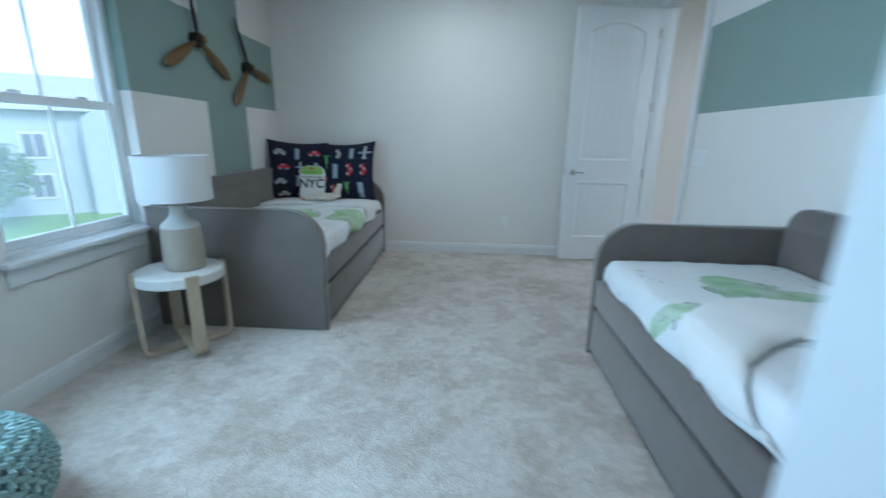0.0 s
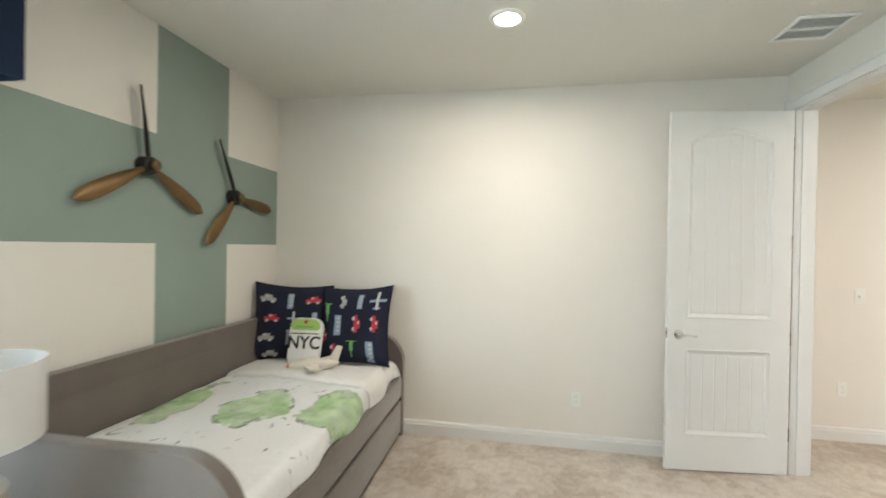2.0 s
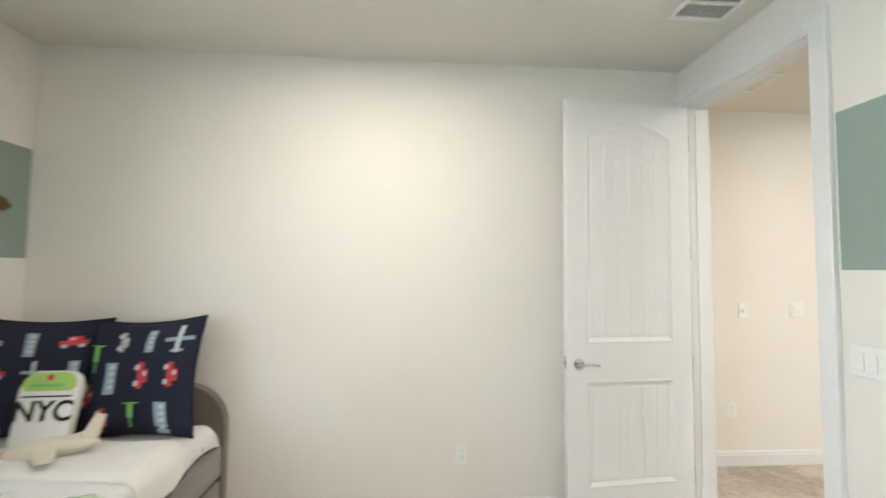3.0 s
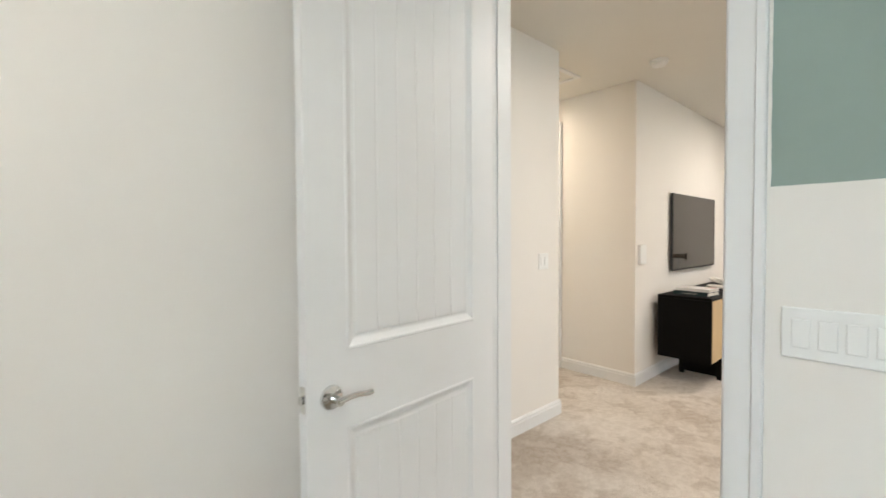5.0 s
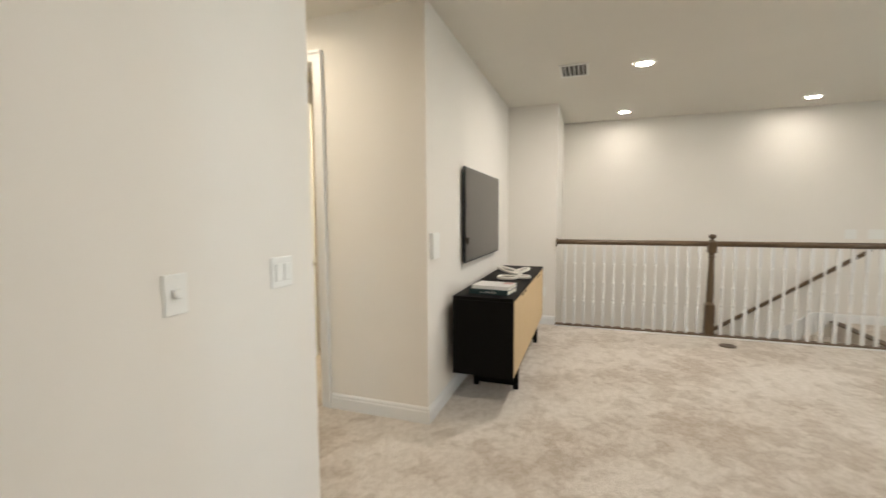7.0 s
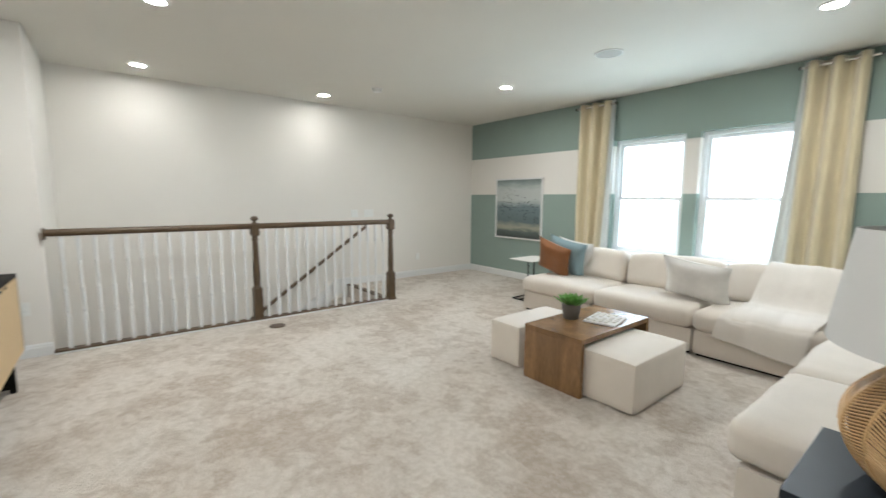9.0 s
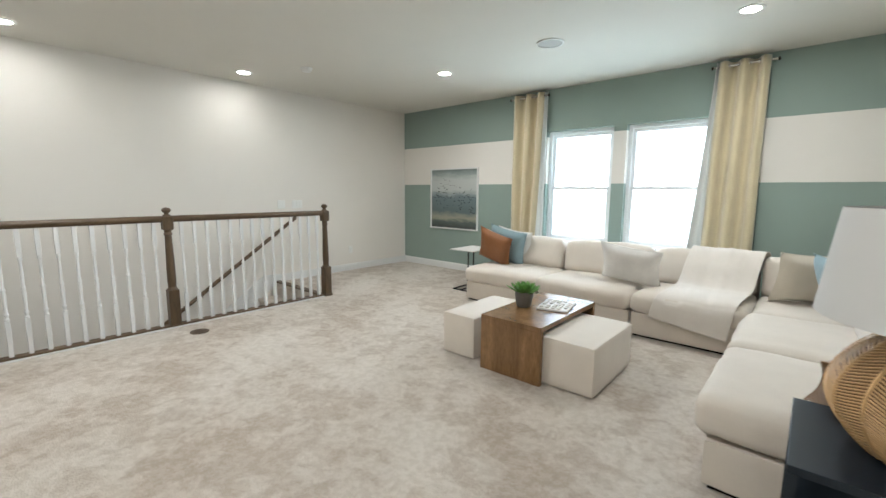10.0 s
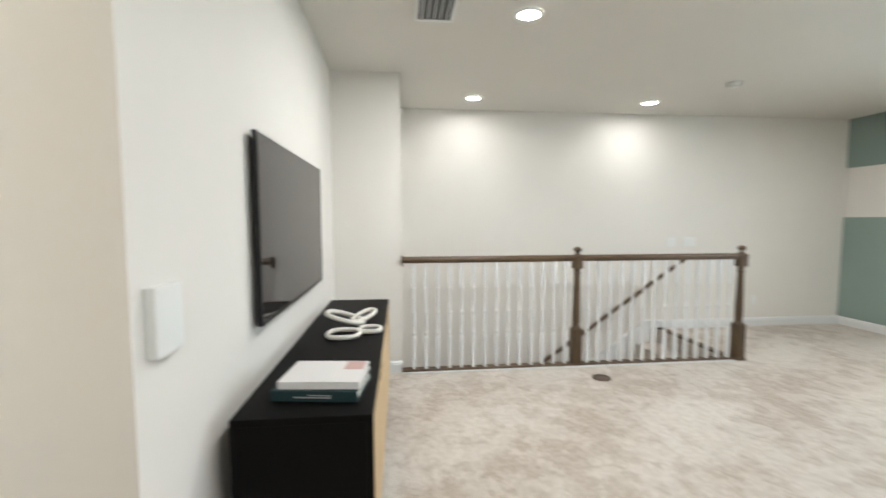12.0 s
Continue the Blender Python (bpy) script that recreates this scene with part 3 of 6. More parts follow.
def window(name, label, w, h, m, muntin):
    """A single-hung window; local x along the wall, y outwards, z up from the opening's foot."""
    top = thing(name, label, "window", m, kind="structure")
    f = bmesh.new()
    for x0, x1, z0, z1 in ((0, 0.045, 0, h), (w - 0.045, w, 0, h), (0.045, w - 0.045, 0, 0.045), (0.045, w - 0.045, h - 0.045, h)):
        box(f, x0, x1, 0.075, 0.145, z0, z1, 0.004, 1)
    part("window_frame", f, M_vinyl, top)
    mid = h * 0.49
    for nm, z0, z1, y in (("lower_sash", 0.045, mid + 0.022, 0.085), ("upper_sash", mid - 0.022, h - 0.045, 0.117)):
        s = bmesh.new()
        b = 0.038
        for x0, x1, q0, q1 in ((0.045, 0.045 + b, z0, z1), (w - 0.045 - b, w - 0.045, z0, z1), (0.045 + b, w - 0.045 - b, z0, z0 + b + 0.006), (0.045 + b, w - 0.045 - b, z1 - b - 0.004, z1)):
            box(s, x0, x1, y, y + 0.03, q0, q1, 0.003, 1)
        sash = part(nm, s, M_vinyl, top, "white vinyl sash")
        g = part("pane", boxed(0.045 + b, w - 0.045 - b, y + 0.012, y + 0.016, z0 + b, z1 - b), M_glass, sash, "clear window glass")
        g.visible_shadow = False
        if muntin:
            part("muntin", boxed(w / 2 - 0.009, w / 2 + 0.009, y + 0.005, y + 0.0115, z0 + b, z1 - b), M_vinyl, sash)
    if muntin:
        # added sheet over both sashes, puts a glare haze over the view outside
        ms = part("haze_sheet", boxed(0.02, w - 0.02, 0.1478, 0.1485, 0.02, h - 0.02), M_haze, top, "thin translucent sheet that hazes the view like glare")
        ms.visible_shadow = False
    for x in (w * 0.3, w * 0.7):
        part("sash_lock", boxed(x - 0.03, x + 0.03, 0.068, 0.084, mid + 0.022, mid + 0.036, 0.004), M_vinyl, top)
    return top


def sill(name, w, m):
    top = thing(name, "white painted window sill with an apron", "window sill", m, kind="structure")
    part("stool", boxed(-0.05, w + 0.05, -0.055, 0.0, -0.004, 0.024, 0.008), M_trim, top)
    part("stool_inner", boxed(0.002, w - 0.002, 0.002, 0.074, 0.001, 0.024), M_trim, top)
    part("apron", boxed(-0.035, w + 0.035, -0.02, -0.001, -0.095, -0.005, 0.004), M_trim, top)
    return top


for name, o in (("window_1", W1), ("window_2", W2)):
    m = pose(XL, o[0], o[2], 0, 0, 90)
    window(name, "white single-hung window with a centre muntin in each sash", o[1] - o[0], o[3] - o[2], m, True)
    sill("window_sill_" + name[-1], o[1] - o[0], m)
for name, o in (("window_3", L1), ("window_4", L2)):
    m = pose(o[1], YW, o[2], 0, 0, 180)
    window(name, "white single-hung loft window full of bright daylight", o[1] - o[0], o[3] - o[2], m, False)
    sill("window_sill_" + name[-1], o[1] - o[0], m)


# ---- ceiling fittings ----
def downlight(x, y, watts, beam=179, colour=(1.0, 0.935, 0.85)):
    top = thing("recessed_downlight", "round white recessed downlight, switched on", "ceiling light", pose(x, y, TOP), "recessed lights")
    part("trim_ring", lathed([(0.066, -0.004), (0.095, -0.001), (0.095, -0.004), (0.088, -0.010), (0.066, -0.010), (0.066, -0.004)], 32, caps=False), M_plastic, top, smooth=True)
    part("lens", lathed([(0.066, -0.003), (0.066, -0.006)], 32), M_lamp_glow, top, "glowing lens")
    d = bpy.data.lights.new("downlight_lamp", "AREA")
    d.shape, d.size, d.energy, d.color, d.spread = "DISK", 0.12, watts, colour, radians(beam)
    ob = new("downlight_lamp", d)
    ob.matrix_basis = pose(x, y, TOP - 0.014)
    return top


# the fixture at (3.125, 3.44) is unseen, placed by symmetry with the other three
for x, y, share in ((6.06, 3.44, 1.35), (6.10, -0.13, 1.05), (3.125, -0.30, 0.80), (3.125, 3.44, 0.72)):
    downlight(x, y, LOFT_WATTS * share)
for y in (3.47, 1.455):
    downlight(7.92, y, STAIR_WATTS)
# the fixture at y 1.13 is unseen, added by symmetry to brighten the bedroom
for y in (3.416, 1.13):
    downlight(-0.096, y, BED_WATTS)
# unseen fixture, added to give the corridor walls their warm light
downlight(3.84, 6.0, UNSEEN_CORRIDOR_WATTS, 165, (1.0, 0.84, 0.62))
downlight(4.98, 5.62, BATH_WATTS, 165, (1.0, 0.80, 0.50))


def vent(x0, x1, y0, y1, along, panels=1, gap=0.022, tilt=35, back=M_grille):
    top = thing("ceiling_vent", "white slatted air vent set flush in the ceiling", "air vent", pose((x0 + x1) / 2, (y0 + y1) / 2, TOP))
    w, d = (x1 - x0) / 2, (y1 - y0) / 2
    part("backing", boxed(-w + 0.02, w - 0.02, -d + 0.02, d - 0.02, -0.003, -0.001), back, top)
    f = bmesh.new()
    for a in ((-w, w, -d, -d + 0.025), (-w, w, d - 0.025, d), (-w, -w + 0.025, -d + 0.025, d - 0.025), (w - 0.025, w, -d + 0.025, d - 0.025)):
        box(f, *a, -0.012, -0.001, 0.003, 1)
    if panels == 2:
        box(f, -w + 0.025, w - 0.025, -0.01, 0.01, -0.011, -0.003)
    part("frame", f, M_plastic, top)
    span = (d if along == "x" else w) - 0.03
    n = int(span * 2 / gap)
    slat_me = None
    for i in range(n):
        c = -span + (i + 0.5) * 2 * span / n
        if slat_me is None:
            b = bmesh.new()
            if along == "x":
                box(b, -w + 0.026, w - 0.026, -0.0065, 0.0065, -0.0008, 0.0008)
            else:
                box(b, -0.0065, 0.0065, -d + 0.026, d - 0.026, -0.0008, 0.0008)
            slat_me = mesh_of("slat", b, M_plastic)
        part("slat", slat_me, None, top, at=pose(0, c, -0.008, tilt) if along == "x" else pose(c, 0, -0.008, 0, tilt))
    return top


vent(1.40, 1.69, 3.60, 3.875, "x", 2, 0.014, 30, M_grille_pale)
vent(2.26, 2.50, 4.37, 4.65, "y", 1, 0.02, 30, M_grille_pale)
vent(5.86, 6.21, 3.91, 4.17, "x", 1, 0.034, -50)


def detector(x, y):
    top = thing("smoke_detector", "small round white smoke detector on the ceiling", "smoke detector", pose(x, y, TOP), "smoke detectors")
    part("base", lathed([(0.070, -0.012), (0.070, -0.001)], 28), M_plastic, top, smooth=True)
    part("cover", lathed([(0.020, -0.044), (0.048, -0.040), (0.058, -0.026), (0.058, -0.013)], 28), M_plastic, top, smooth=True)


detector(4.083, 4.581)
detector(7.19, 1.054)
for sy in (0.0, 3.459):
    spk = thing("ceiling_speaker", "round white ceiling speaker grille", "speaker", pose(4.65, sy, TOP), "ceiling speakers")
    part("rim", lathed([(0.115, -0.010), (0.130, -0.008), (0.130, -0.001), (0.115, -0.001), (0.115, -0.010)], 36, caps=False), M_plastic, spk, smooth=True)
    part("grille", lathed([(0.05, -0.008), (0.113, -0.006), (0.113, -0.002)], 36), M_speaker, spk, "fine metal mesh", smooth=True)

hatch = thing("attic_hatch", "white framed attic hatch set in the corridor ceiling", "hatch", pose(3.62, 5.46, TOP))
part("panel", boxed(-0.24, 0.24, -0.26, 0.26, -0.006, -0.001), M_ceiling, hatch)
hf = bmesh.new()
for a in ((-0.285, 0.285, -0.305, -0.262), (-0.285, 0.285, 0.262, 0.305), (-0.285, -0.242, -0.262, 0.262), (0.242, 0.285, -0.262, 0.262)):
    box(hf, *a, -0.014, -0.001, 0.003, 1)
part("frame", hf, M_trim, hatch, "white painted frame")
part("pull_ring", lathed([(0.008, -0.020), (0.014, -0.012), (0.014, -0.0065)], 14), M_chrome, hatch, smooth=True, at=pose(0.16, -0.16, 0))


# ---- wall plates ----
def plate(name, label, w, h, m, keys=(), kind="rocker"):
    """A wall plate; local x along the wall, y out of the wall, z up, centred."""
    top = thing(name, label, "outlet" if "outlet" in name else "light switch", m)
    part("plate", boxed(-w / 2, w / 2, 0.001, 0.007, -h / 2, h / 2, 0.003), M_plastic, top)
    for x in keys:
        if kind == "rocker":
            part("rocker", boxed(x - 0.0165, x + 0.0165, 0.0075, 0.012, -0.033, 0.033, 0.002), M_plastic, top)
        elif kind == "toggle":
            part("toggle", boxed(x - 0.011, x + 0.011, 0.0075, 0.018, -0.012, 0.016, 0.003), M_plastic, top)
        elif kind == "outlet":
            for z in (-0.02, 0.02):
                s = part("socket", boxed(x - 0.016, x + 0.016, 0.0075, 0.0095, z - 0.0135, z + 0.0135, 0.0015), M_plastic, top)
                part("slots", box(boxed(x - 0.008, x - 0.006, 0.0096, 0.0102, z - 0.003, z + 0.006), x + 0.006, x + 0.008, 0.0096, 0.0102, z - 0.003, z + 0.006), M_grille, s)
    return top


plate("wall_outlet", "white duplex outlet low on the bedroom wall", 0.07, 0.115, pose(0.44, YB, 0.37, 0, 0, 180), (0,), "outlet")
plate("light_switch", "white four-gang rocker switch beside the bedroom doorway", 0.21, 0.118, pose(XR, 3.315, 1.13, 0, 0, 90), (-0.069, -0.023, 0.023, 0.069))
plate("light_switch", "white double rocker switch on the hall wall", 0.117, 0.118, pose(3.133, 5.005, 1.176, 0, 0, 180), (-0.023, 0.023))
plate("light_switch", "white single dimmer switch on the hall wall", 0.075, 0.12, pose(2.69, 5.005, 1.167, 0, 0, 180), (0,), "toggle")
plate("wall_outlet", "white duplex outlet low on the hall wall", 0.07, 0.115, pose(2.58, 5.005, 0.41, 0, 0, 180), (0,), "outlet")
plate("wall_outlet", "white duplex outlet low on the stairwell wall", 0.07, 0.115, pose(XF, -0.41, 0.35, 0, 0, 90), (0,), "outlet")
plate("wall_outlet", "white duplex outlet low on the return wall", 0.07, 0.115, pose(7.215, 4.42, 0.42, 0, 0, 90), (0,), "outlet")
plate("light_switch", "white double switch plate above the stairs", 0.117, 0.118, pose(XF, 0.79, 1.13, 0, 0, 90), (-0.023, 0.023))
plate("light_switch", "white wide switch plate above the stairs", 0.165, 0.118, pose(XF, 0.54, 1.13, 0, 0, 90), (-0.046, 0, 0.046))
panel = thing("wall_control_panel", "plain white control panel standing proud of the loft wall", "control panel", pose(4.455, 4.872, 1.187, 0, 0, 180))
part("case", boxed(-0.062, 0.062, 0.001, 0.028, -0.087, 0.087, 0.004), M_plastic, panel)


# ---- doors ----
def panel_door(name, label, m):
    """A two-panel door with an arched, grooved upper panel; local x from hinge to latch, y thickness, base at z 0."""
    W, H, T = 0.790, 2.443, 0.036
    top = thing(name, label, "door", m, kind="structure")
    core = bmesh.new()
    s = 0.123
    up0, up1, lo0, lo1 = 1.040, 2.325, 0.240, 0.822
    box(core, 0, W, 0.0095, T - 0.0095, 0, H)
    for y0, y1 in ((0.0, 0.0093), (T - 0.0093, T)):
        for a in ((0, s, 0, H), (W - s, W, 0, H), (s, W - s, 0, lo0), (s, W - s, lo1, up0)):
            box(core, a[0], a[1], y0, y1, a[2], a[3])
        arc = [(s + (W - 2 * s) * i / 14, up1 - 0.085 * (abs(i / 7 - 1) ** 2)) for i in range(15)]
        prism(core, [(W - s, H), (s, H)] + arc, "y", y0, y1)
    part("slab", core, M_trim, top)
    for side, y in ((-1, 0.0), (1, T)):
        def wedge(bm, x0, x1, z0, z1, d, e):
            """A raised field with sloped borders."""
            ya, yb = y - side * 0.0092, y - side * e
            o = [(x0, z0), (x1, z0), (x1, z1), (x0, z1)]
            i = [(x0 + d, z0 + d), (x1 - d, z0 + d), (x1 - d, z1 - d), (x0 + d, z1 - d)]
            va = [bm.verts.new((p, ya, q)) for p, q in o]
            vb = [bm.verts.new((p, yb, q)) for p, q in i]
            for k in range(4):
                bm.faces.new((va[k], va[(k + 1) % 4], vb[(k + 1) % 4], vb[k]))
            bm.faces.new(vb)
        def outline(d, z0, z1, arch):
            x0, x1 = s + d, W - s - d
            pts = [(x0, z0 + d), (x1, z0 + d)]
            for i in range(15):
                c = abs(i / 7 - 1)
                pts.append((x1 + (x0 - x1) * i / 14, z1 - d - arch * c * c))
            return pts

        def ring(bm, loops):
            """Sloped bands between outlines at (inset, depth)."""
            rows = [[bm.verts.new((p, y - side * dep, q)) for p, q in o] for o, dep in loops]
            for r0, r1 in zip(rows, rows[1:]):
                for k in range(len(r0)):
                    bm.faces.new((r0[k], r0[(k + 1) % len(r0)], r1[(k + 1) % len(r0)], r1[k]))
        for nm, z0, z1, arch in (("lower_moulding", lo0, lo1, 0.0), ("upper_moulding", up0, up1, 0.085)):
            e = bmesh.new()
            ring(e, [(outline(d, z0, z1, arch), dep) for d, dep in ((-0.004, 0.0001), (0.000, -0.0020), (0.006, -0.0014), (0.010, 0.0015), (0.022, 0.0075), (0.026, 0.0088), (0.031, 0.0091))])
            part(nm, e, M_trim, top)
        n, x0, x1 = 6, s + 0.032, W - s - 0.032
        for nm, z0, z1, arch in (("lower_panel", lo0, lo1, 0.0), ("upper_panel", up0, up1, 0.085)):
            field = bmesh.new()
            for k in range(n):
                a, b = x0 + (x1 - x0) * k / n + 0.0008, x0 + (x1 - x0) * (k + 1) / n - 0.0008
                c = abs(((a + b) / 2 - W / 2) / ((W - 2 * s) / 2))
                wedge(field, a, b, z0 + 0.032, z1 - 0.036 - arch * c ** 2, 0.0045, 0.0074)
            part(nm, field, M_trim, top)
        hb = bmesh.new()
        lx, lz = W - 0.070, 0.923
        lathe(hb, [(0.0325, 0.0), (0.0325, 0.004), (0.030, 0.009), (0.012, 0.012), (0.011, 0.040), (0.013, 0.046)], 28)
        bmesh.ops.transform(hb, matrix=Matrix.Translation((lx, y, lz)) @ Matrix.Rotation(radians(90 if side < 0 else -90), 4, "X"), verts=hb.verts[:])
        handle = part("door_handle", hb, M_chrome, top, "brushed nickel lever handle", True)
        lv = bmesh.new()
        yo = y + side * 0.044
        tube(lv, [(lx + 0.006, yo, lz), (lx - 0.03, yo, lz + 0.003), (lx - 0.06, yo - side * 0.003, lz + 0.002), (lx - 0.086, yo - side * 0.004, lz - 0.004), (lx - 0.104, yo - side * 0.002, lz - 0.002)], 0.0078, 10)
        part("lever", lv, M_chrome, handle, smooth=True)
    part("latch_plate", boxed(W, W + 0.0015, 0.006, T - 0.006, 0.895, 0.965), M_chrome, top, "nickel latch plate")
    part("latch_bolt", boxed(W + 0.0016, W + 0.011, 0.011, T - 0.011, 0.920, 0.940, 0.003), M_chrome, top)
    for z in (0.255, 0.910, 1.567, 2.234):
        h = part("hinge", lathed([(0.0065, z - 0.048), (0.0065, z + 0.048)], 12, cx=-0.008, cy=0.004), M_hinge, top, "nickel butt hinge", True)
        part("leaf", boxed(-0.002, -0.0004, 0.006, T - 0.006, z - 0.045, z + 0.045), M_hinge, h)
    return top


panel_door("door_1", "white two-panel door with an arched top panel, standing open", pose(1.789, 4.335, 0.012, 0, 0, 185.6))
panel_door("door_2", "white two-panel door, standing open into a warmly lit room", pose(4.482, 6.405, 0.01, 0, 0, 0))


# ---- bedroom ----
def rounded_end(w, h, r):
    """The outline of an end panel whose one top corner is round."""
    pts = [(0, 0), (w, 0)]
    for i in range(13):
        a = radians(90 * i / 12)
        pts.append((w - r + r * math.cos(a), h - r + r * math.sin(a)))
    return pts + [(0, h)]


def daybed(label, m, mirror, quilt, fold):
    """An upholstered daybed with a trundle; local x from the wall outwards, y along the wall."""
    top = thing("daybed", label, "bed", m, "daybeds in the bedroom")
    W, L, T = 1.14, 2.06, 0.06
    s = mirror

    def sx(p):
        return [(s * u, v) for u, v in p]
    for y0, y1 in ((0.0, T), (L - T, L)):
        b = prism(bmesh.new(), sx(rounded_end(W, 0.805, 0.23)), "y", y0, y1, 0.014)
        part("end_panel", b, M_bed, top, smooth=True)
    out = [(T, 0.03), (L - T, 0.03), (L - T, 0.80)]
    for i in range(9):
        a = radians(90 * i / 8)
        out.append((L - T - 0.13 + 0.13 * math.cos(a), 0.80 + 0.13 * math.sin(a)))
    for i in range(9):
        a = radians(90 + 90 * i / 8)
        out.append((T + 0.13 + 0.13 * math.cos(a), 0.80 + 0.13 * math.sin(a)))
    out.append((T, 0.80))
    a0, a1 = sorted((s * 0.005, s * 0.07))
    part("back_panel", prism(bmesh.new(), out, "x", a0, a1, 0.014), M_bed, top, smooth=True)
    a0, a1 = sorted((s * (W - 0.055), s * (W - 0.006)))
    part("side_rail", boxed(a0, a1, T, L - T, 0.315, 0.475, 0.012), M_bed, top, smooth=True)
    part("trundle_front", boxed(a0, a1, T + 0.006, L - T - 0.006, 0.035, 0.292, 0.012), M_bed, top, smooth=True)
    # base block in near-black, so the gap under the rail has its shade painted in
    part("base_gap_shade", boxed(*sorted((s * 0.075, s * (W - 0.06))), T, L - T, 0.24, 0.33), M_gap_shade, top)
    mt = soft_box(W - 0.14, L - 2 * T - 0.02, 0.24, 0.06, 0.01, 0.0)
    part("mattress", mt, M_white_cloth, top, "white mattress", True, pose(s * (W / 2), L / 2, 0.335))
    # bedclothes
    q = bmesh.new()
    y_in, y_out = T + 0.012, L - T - 0.012

    def cover(u, v, lift=0.0, drop=0.16 if fold > 2 else 0.21):
        x = 0.075 + u * (W - 0.085 + drop)
        y = y_in + v * (y_out - y_in)
        edge = W - 0.115
        n = noise.noise(Vector((x * 3.1, y * 2.6, fold))) * 0.014 + noise.noise(Vector((x * 9, y * 8, fold + 3))) * 0.006
        z = 0.60 + lift + n + 0.012 * math.sin(u * 3.14)
        if x > edge:
            k = (x - edge) / (W - 0.01 + drop - edge)
            a = min(1.0, k * 1.5) * radians(80)
            x = edge + 0.075 * math.sin(a) + 0.016 * math.sin(y * 13 + fold) * k + 0.012
            z -= 0.075 * (1 - math.cos(a)) + max(0.0, k - 0.45) * (0.13 + 0.045 * math.sin(y * 5 + fold * 2))
        ends = min(v, 1 - v) * (y_out - y_in)
        z -= 0.03 * max(0.0, 1 - ends / 0.05) ** 2
        return (s * x, y, z)
    sheet(q, 46, 70, cover)
    ob = part("quilt", q, quilt, top, "white quilt printed with green land shapes and grey sketches", True)
    ob.modifiers.new("thick", "SOLIDIFY").thickness = 0.02
    f = bmesh.new()
    low, high, pull = (0.66, 0.86, 0.0) if fold < 2 else (0.475, 0.68, 0.22)

    def folded(u, v):
        back = pull * max(0.0, (u - 0.55) / 0.45) ** 1.3
        t = low + (high - low) * v - back
        r = 0.020 * math.sin(min(1, v * 7) * math.pi / 2) * math.sin(min(1, (1 - v) * 7) * math.pi / 2)
        x, y, z = cover(u, t + 0.012 * math.sin(u * 5 + fold), 0.008 + r)
        return (x + s * 0.012 * (u > 0.86), y, z)
    sheet(f, 46, 22, folded)
    ob = part("folded_hem", f, M_white_cloth, top, "turned-down white hem", True)
    ob.modifiers.new("thick", "SOLIDIFY").thickness = 0.014
    if fold > 2:
        e = bmesh.new()
        tube(e, [Vector(folded(i / 30, 0.0)) + Vector((0, -0.004, 0.003)) for i in range(31)], 0.006, 6)
        part("piping", e, M_print_grey, top, "grey edge of the turned-down quilt", True)
        g = bmesh.new()
        sheet(g, 46, 24, lambda u, v: cover(u, (low - pull * max(0.0, (u - 0.55) / 0.45) ** 1.3 + 0.02) * v, 0.006))
        part("sheet", g, M_sheet, top, "white sheet with pale blue marks", True)
    return top


daybed("taupe upholstered daybed with trundle, made up with a printed quilt", pose(XL + 0.02, 2.345, 0), 1, M_quilt, 0.7)
daybed("taupe upholstered daybed with trundle, quilt turned down at one end", pose(XR - 0.02, 0.185, 0), -1, M_quilt_2, 4.1).scale = (1.0 * (XR - 0.02 - 0.757) / 1.14, 1, 1)


# printed pillows
def icon(bm, spot, kind, w, h, t, seed, size):
    """A small vehicle shape on a pillow's front; spot: its place from -1 to 1."""
    cu, cv = spot

    def quad(x0, x1, z0, z1, mat, turn=0.0):
        def at(a, b):
            x, z = (x0 + (x1 - x0) * a) * size, (z0 + (z1 - z0) * b) * size
            if turn:
                x, z = z, -x
            u, v = max(-0.97, min(0.97, cu + x / (w / 2))), max(-0.97, min(0.97, cv + z / (h / 2)))
            p = pillow_point(u, v, w, h, t, -1, seed)
            return (p[0], p[1] - 0.0022 - 0.0004 * mat, p[2])
        sheet(bm, 3, 2, at, mat)
    turn = 1.0 if kind in "tb" else 0.0
    if kind in "ct":
        c = (1, 0, 1, 0, 1)[int(abs(cu * 9 + cv * 13 + 20)) % 5]
        quad(-1.0, 1.0, -0.25, 0.2, c, turn)
        quad(-0.45, 0.55, 0.2, 0.55, c, turn)
        quad(-0.30, 0.05, 0.22, 0.46, 4, turn)
        for x in (-0.6, 0.6):
            quad(x - 0.2, x + 0.2, -0.45, -0.15, 4, turn)
    elif kind == "b":
        quad(-1.2, 1.2, -0.45, 0.45, 2, turn)
        for i in range(4):
            quad(-1.0 + i * 0.5, -0.68 + i * 0.5, -0.1, 0.3, 4, turn)
    elif kind == "p":
        quad(-0.16, 0.16, -1.0, 1.0, 4 if cu > 0 else 2)
        quad(-0.9, 0.9, -0.15, 0.15, 2)
        quad(-0.4, 0.4, -0.95, -0.75, 2)
    else:
        quad(-0.22, 0.22, -0.5, 0.5, 3)
        quad(-0.07, 0.07, -1.2, -0.4, 3)
        quad(-0.6, 0.6, 0.5, 0.58, 3)


PRINTS = [M_print_red, M_print_grey, M_print_blue, M_print_green, M_print_white]


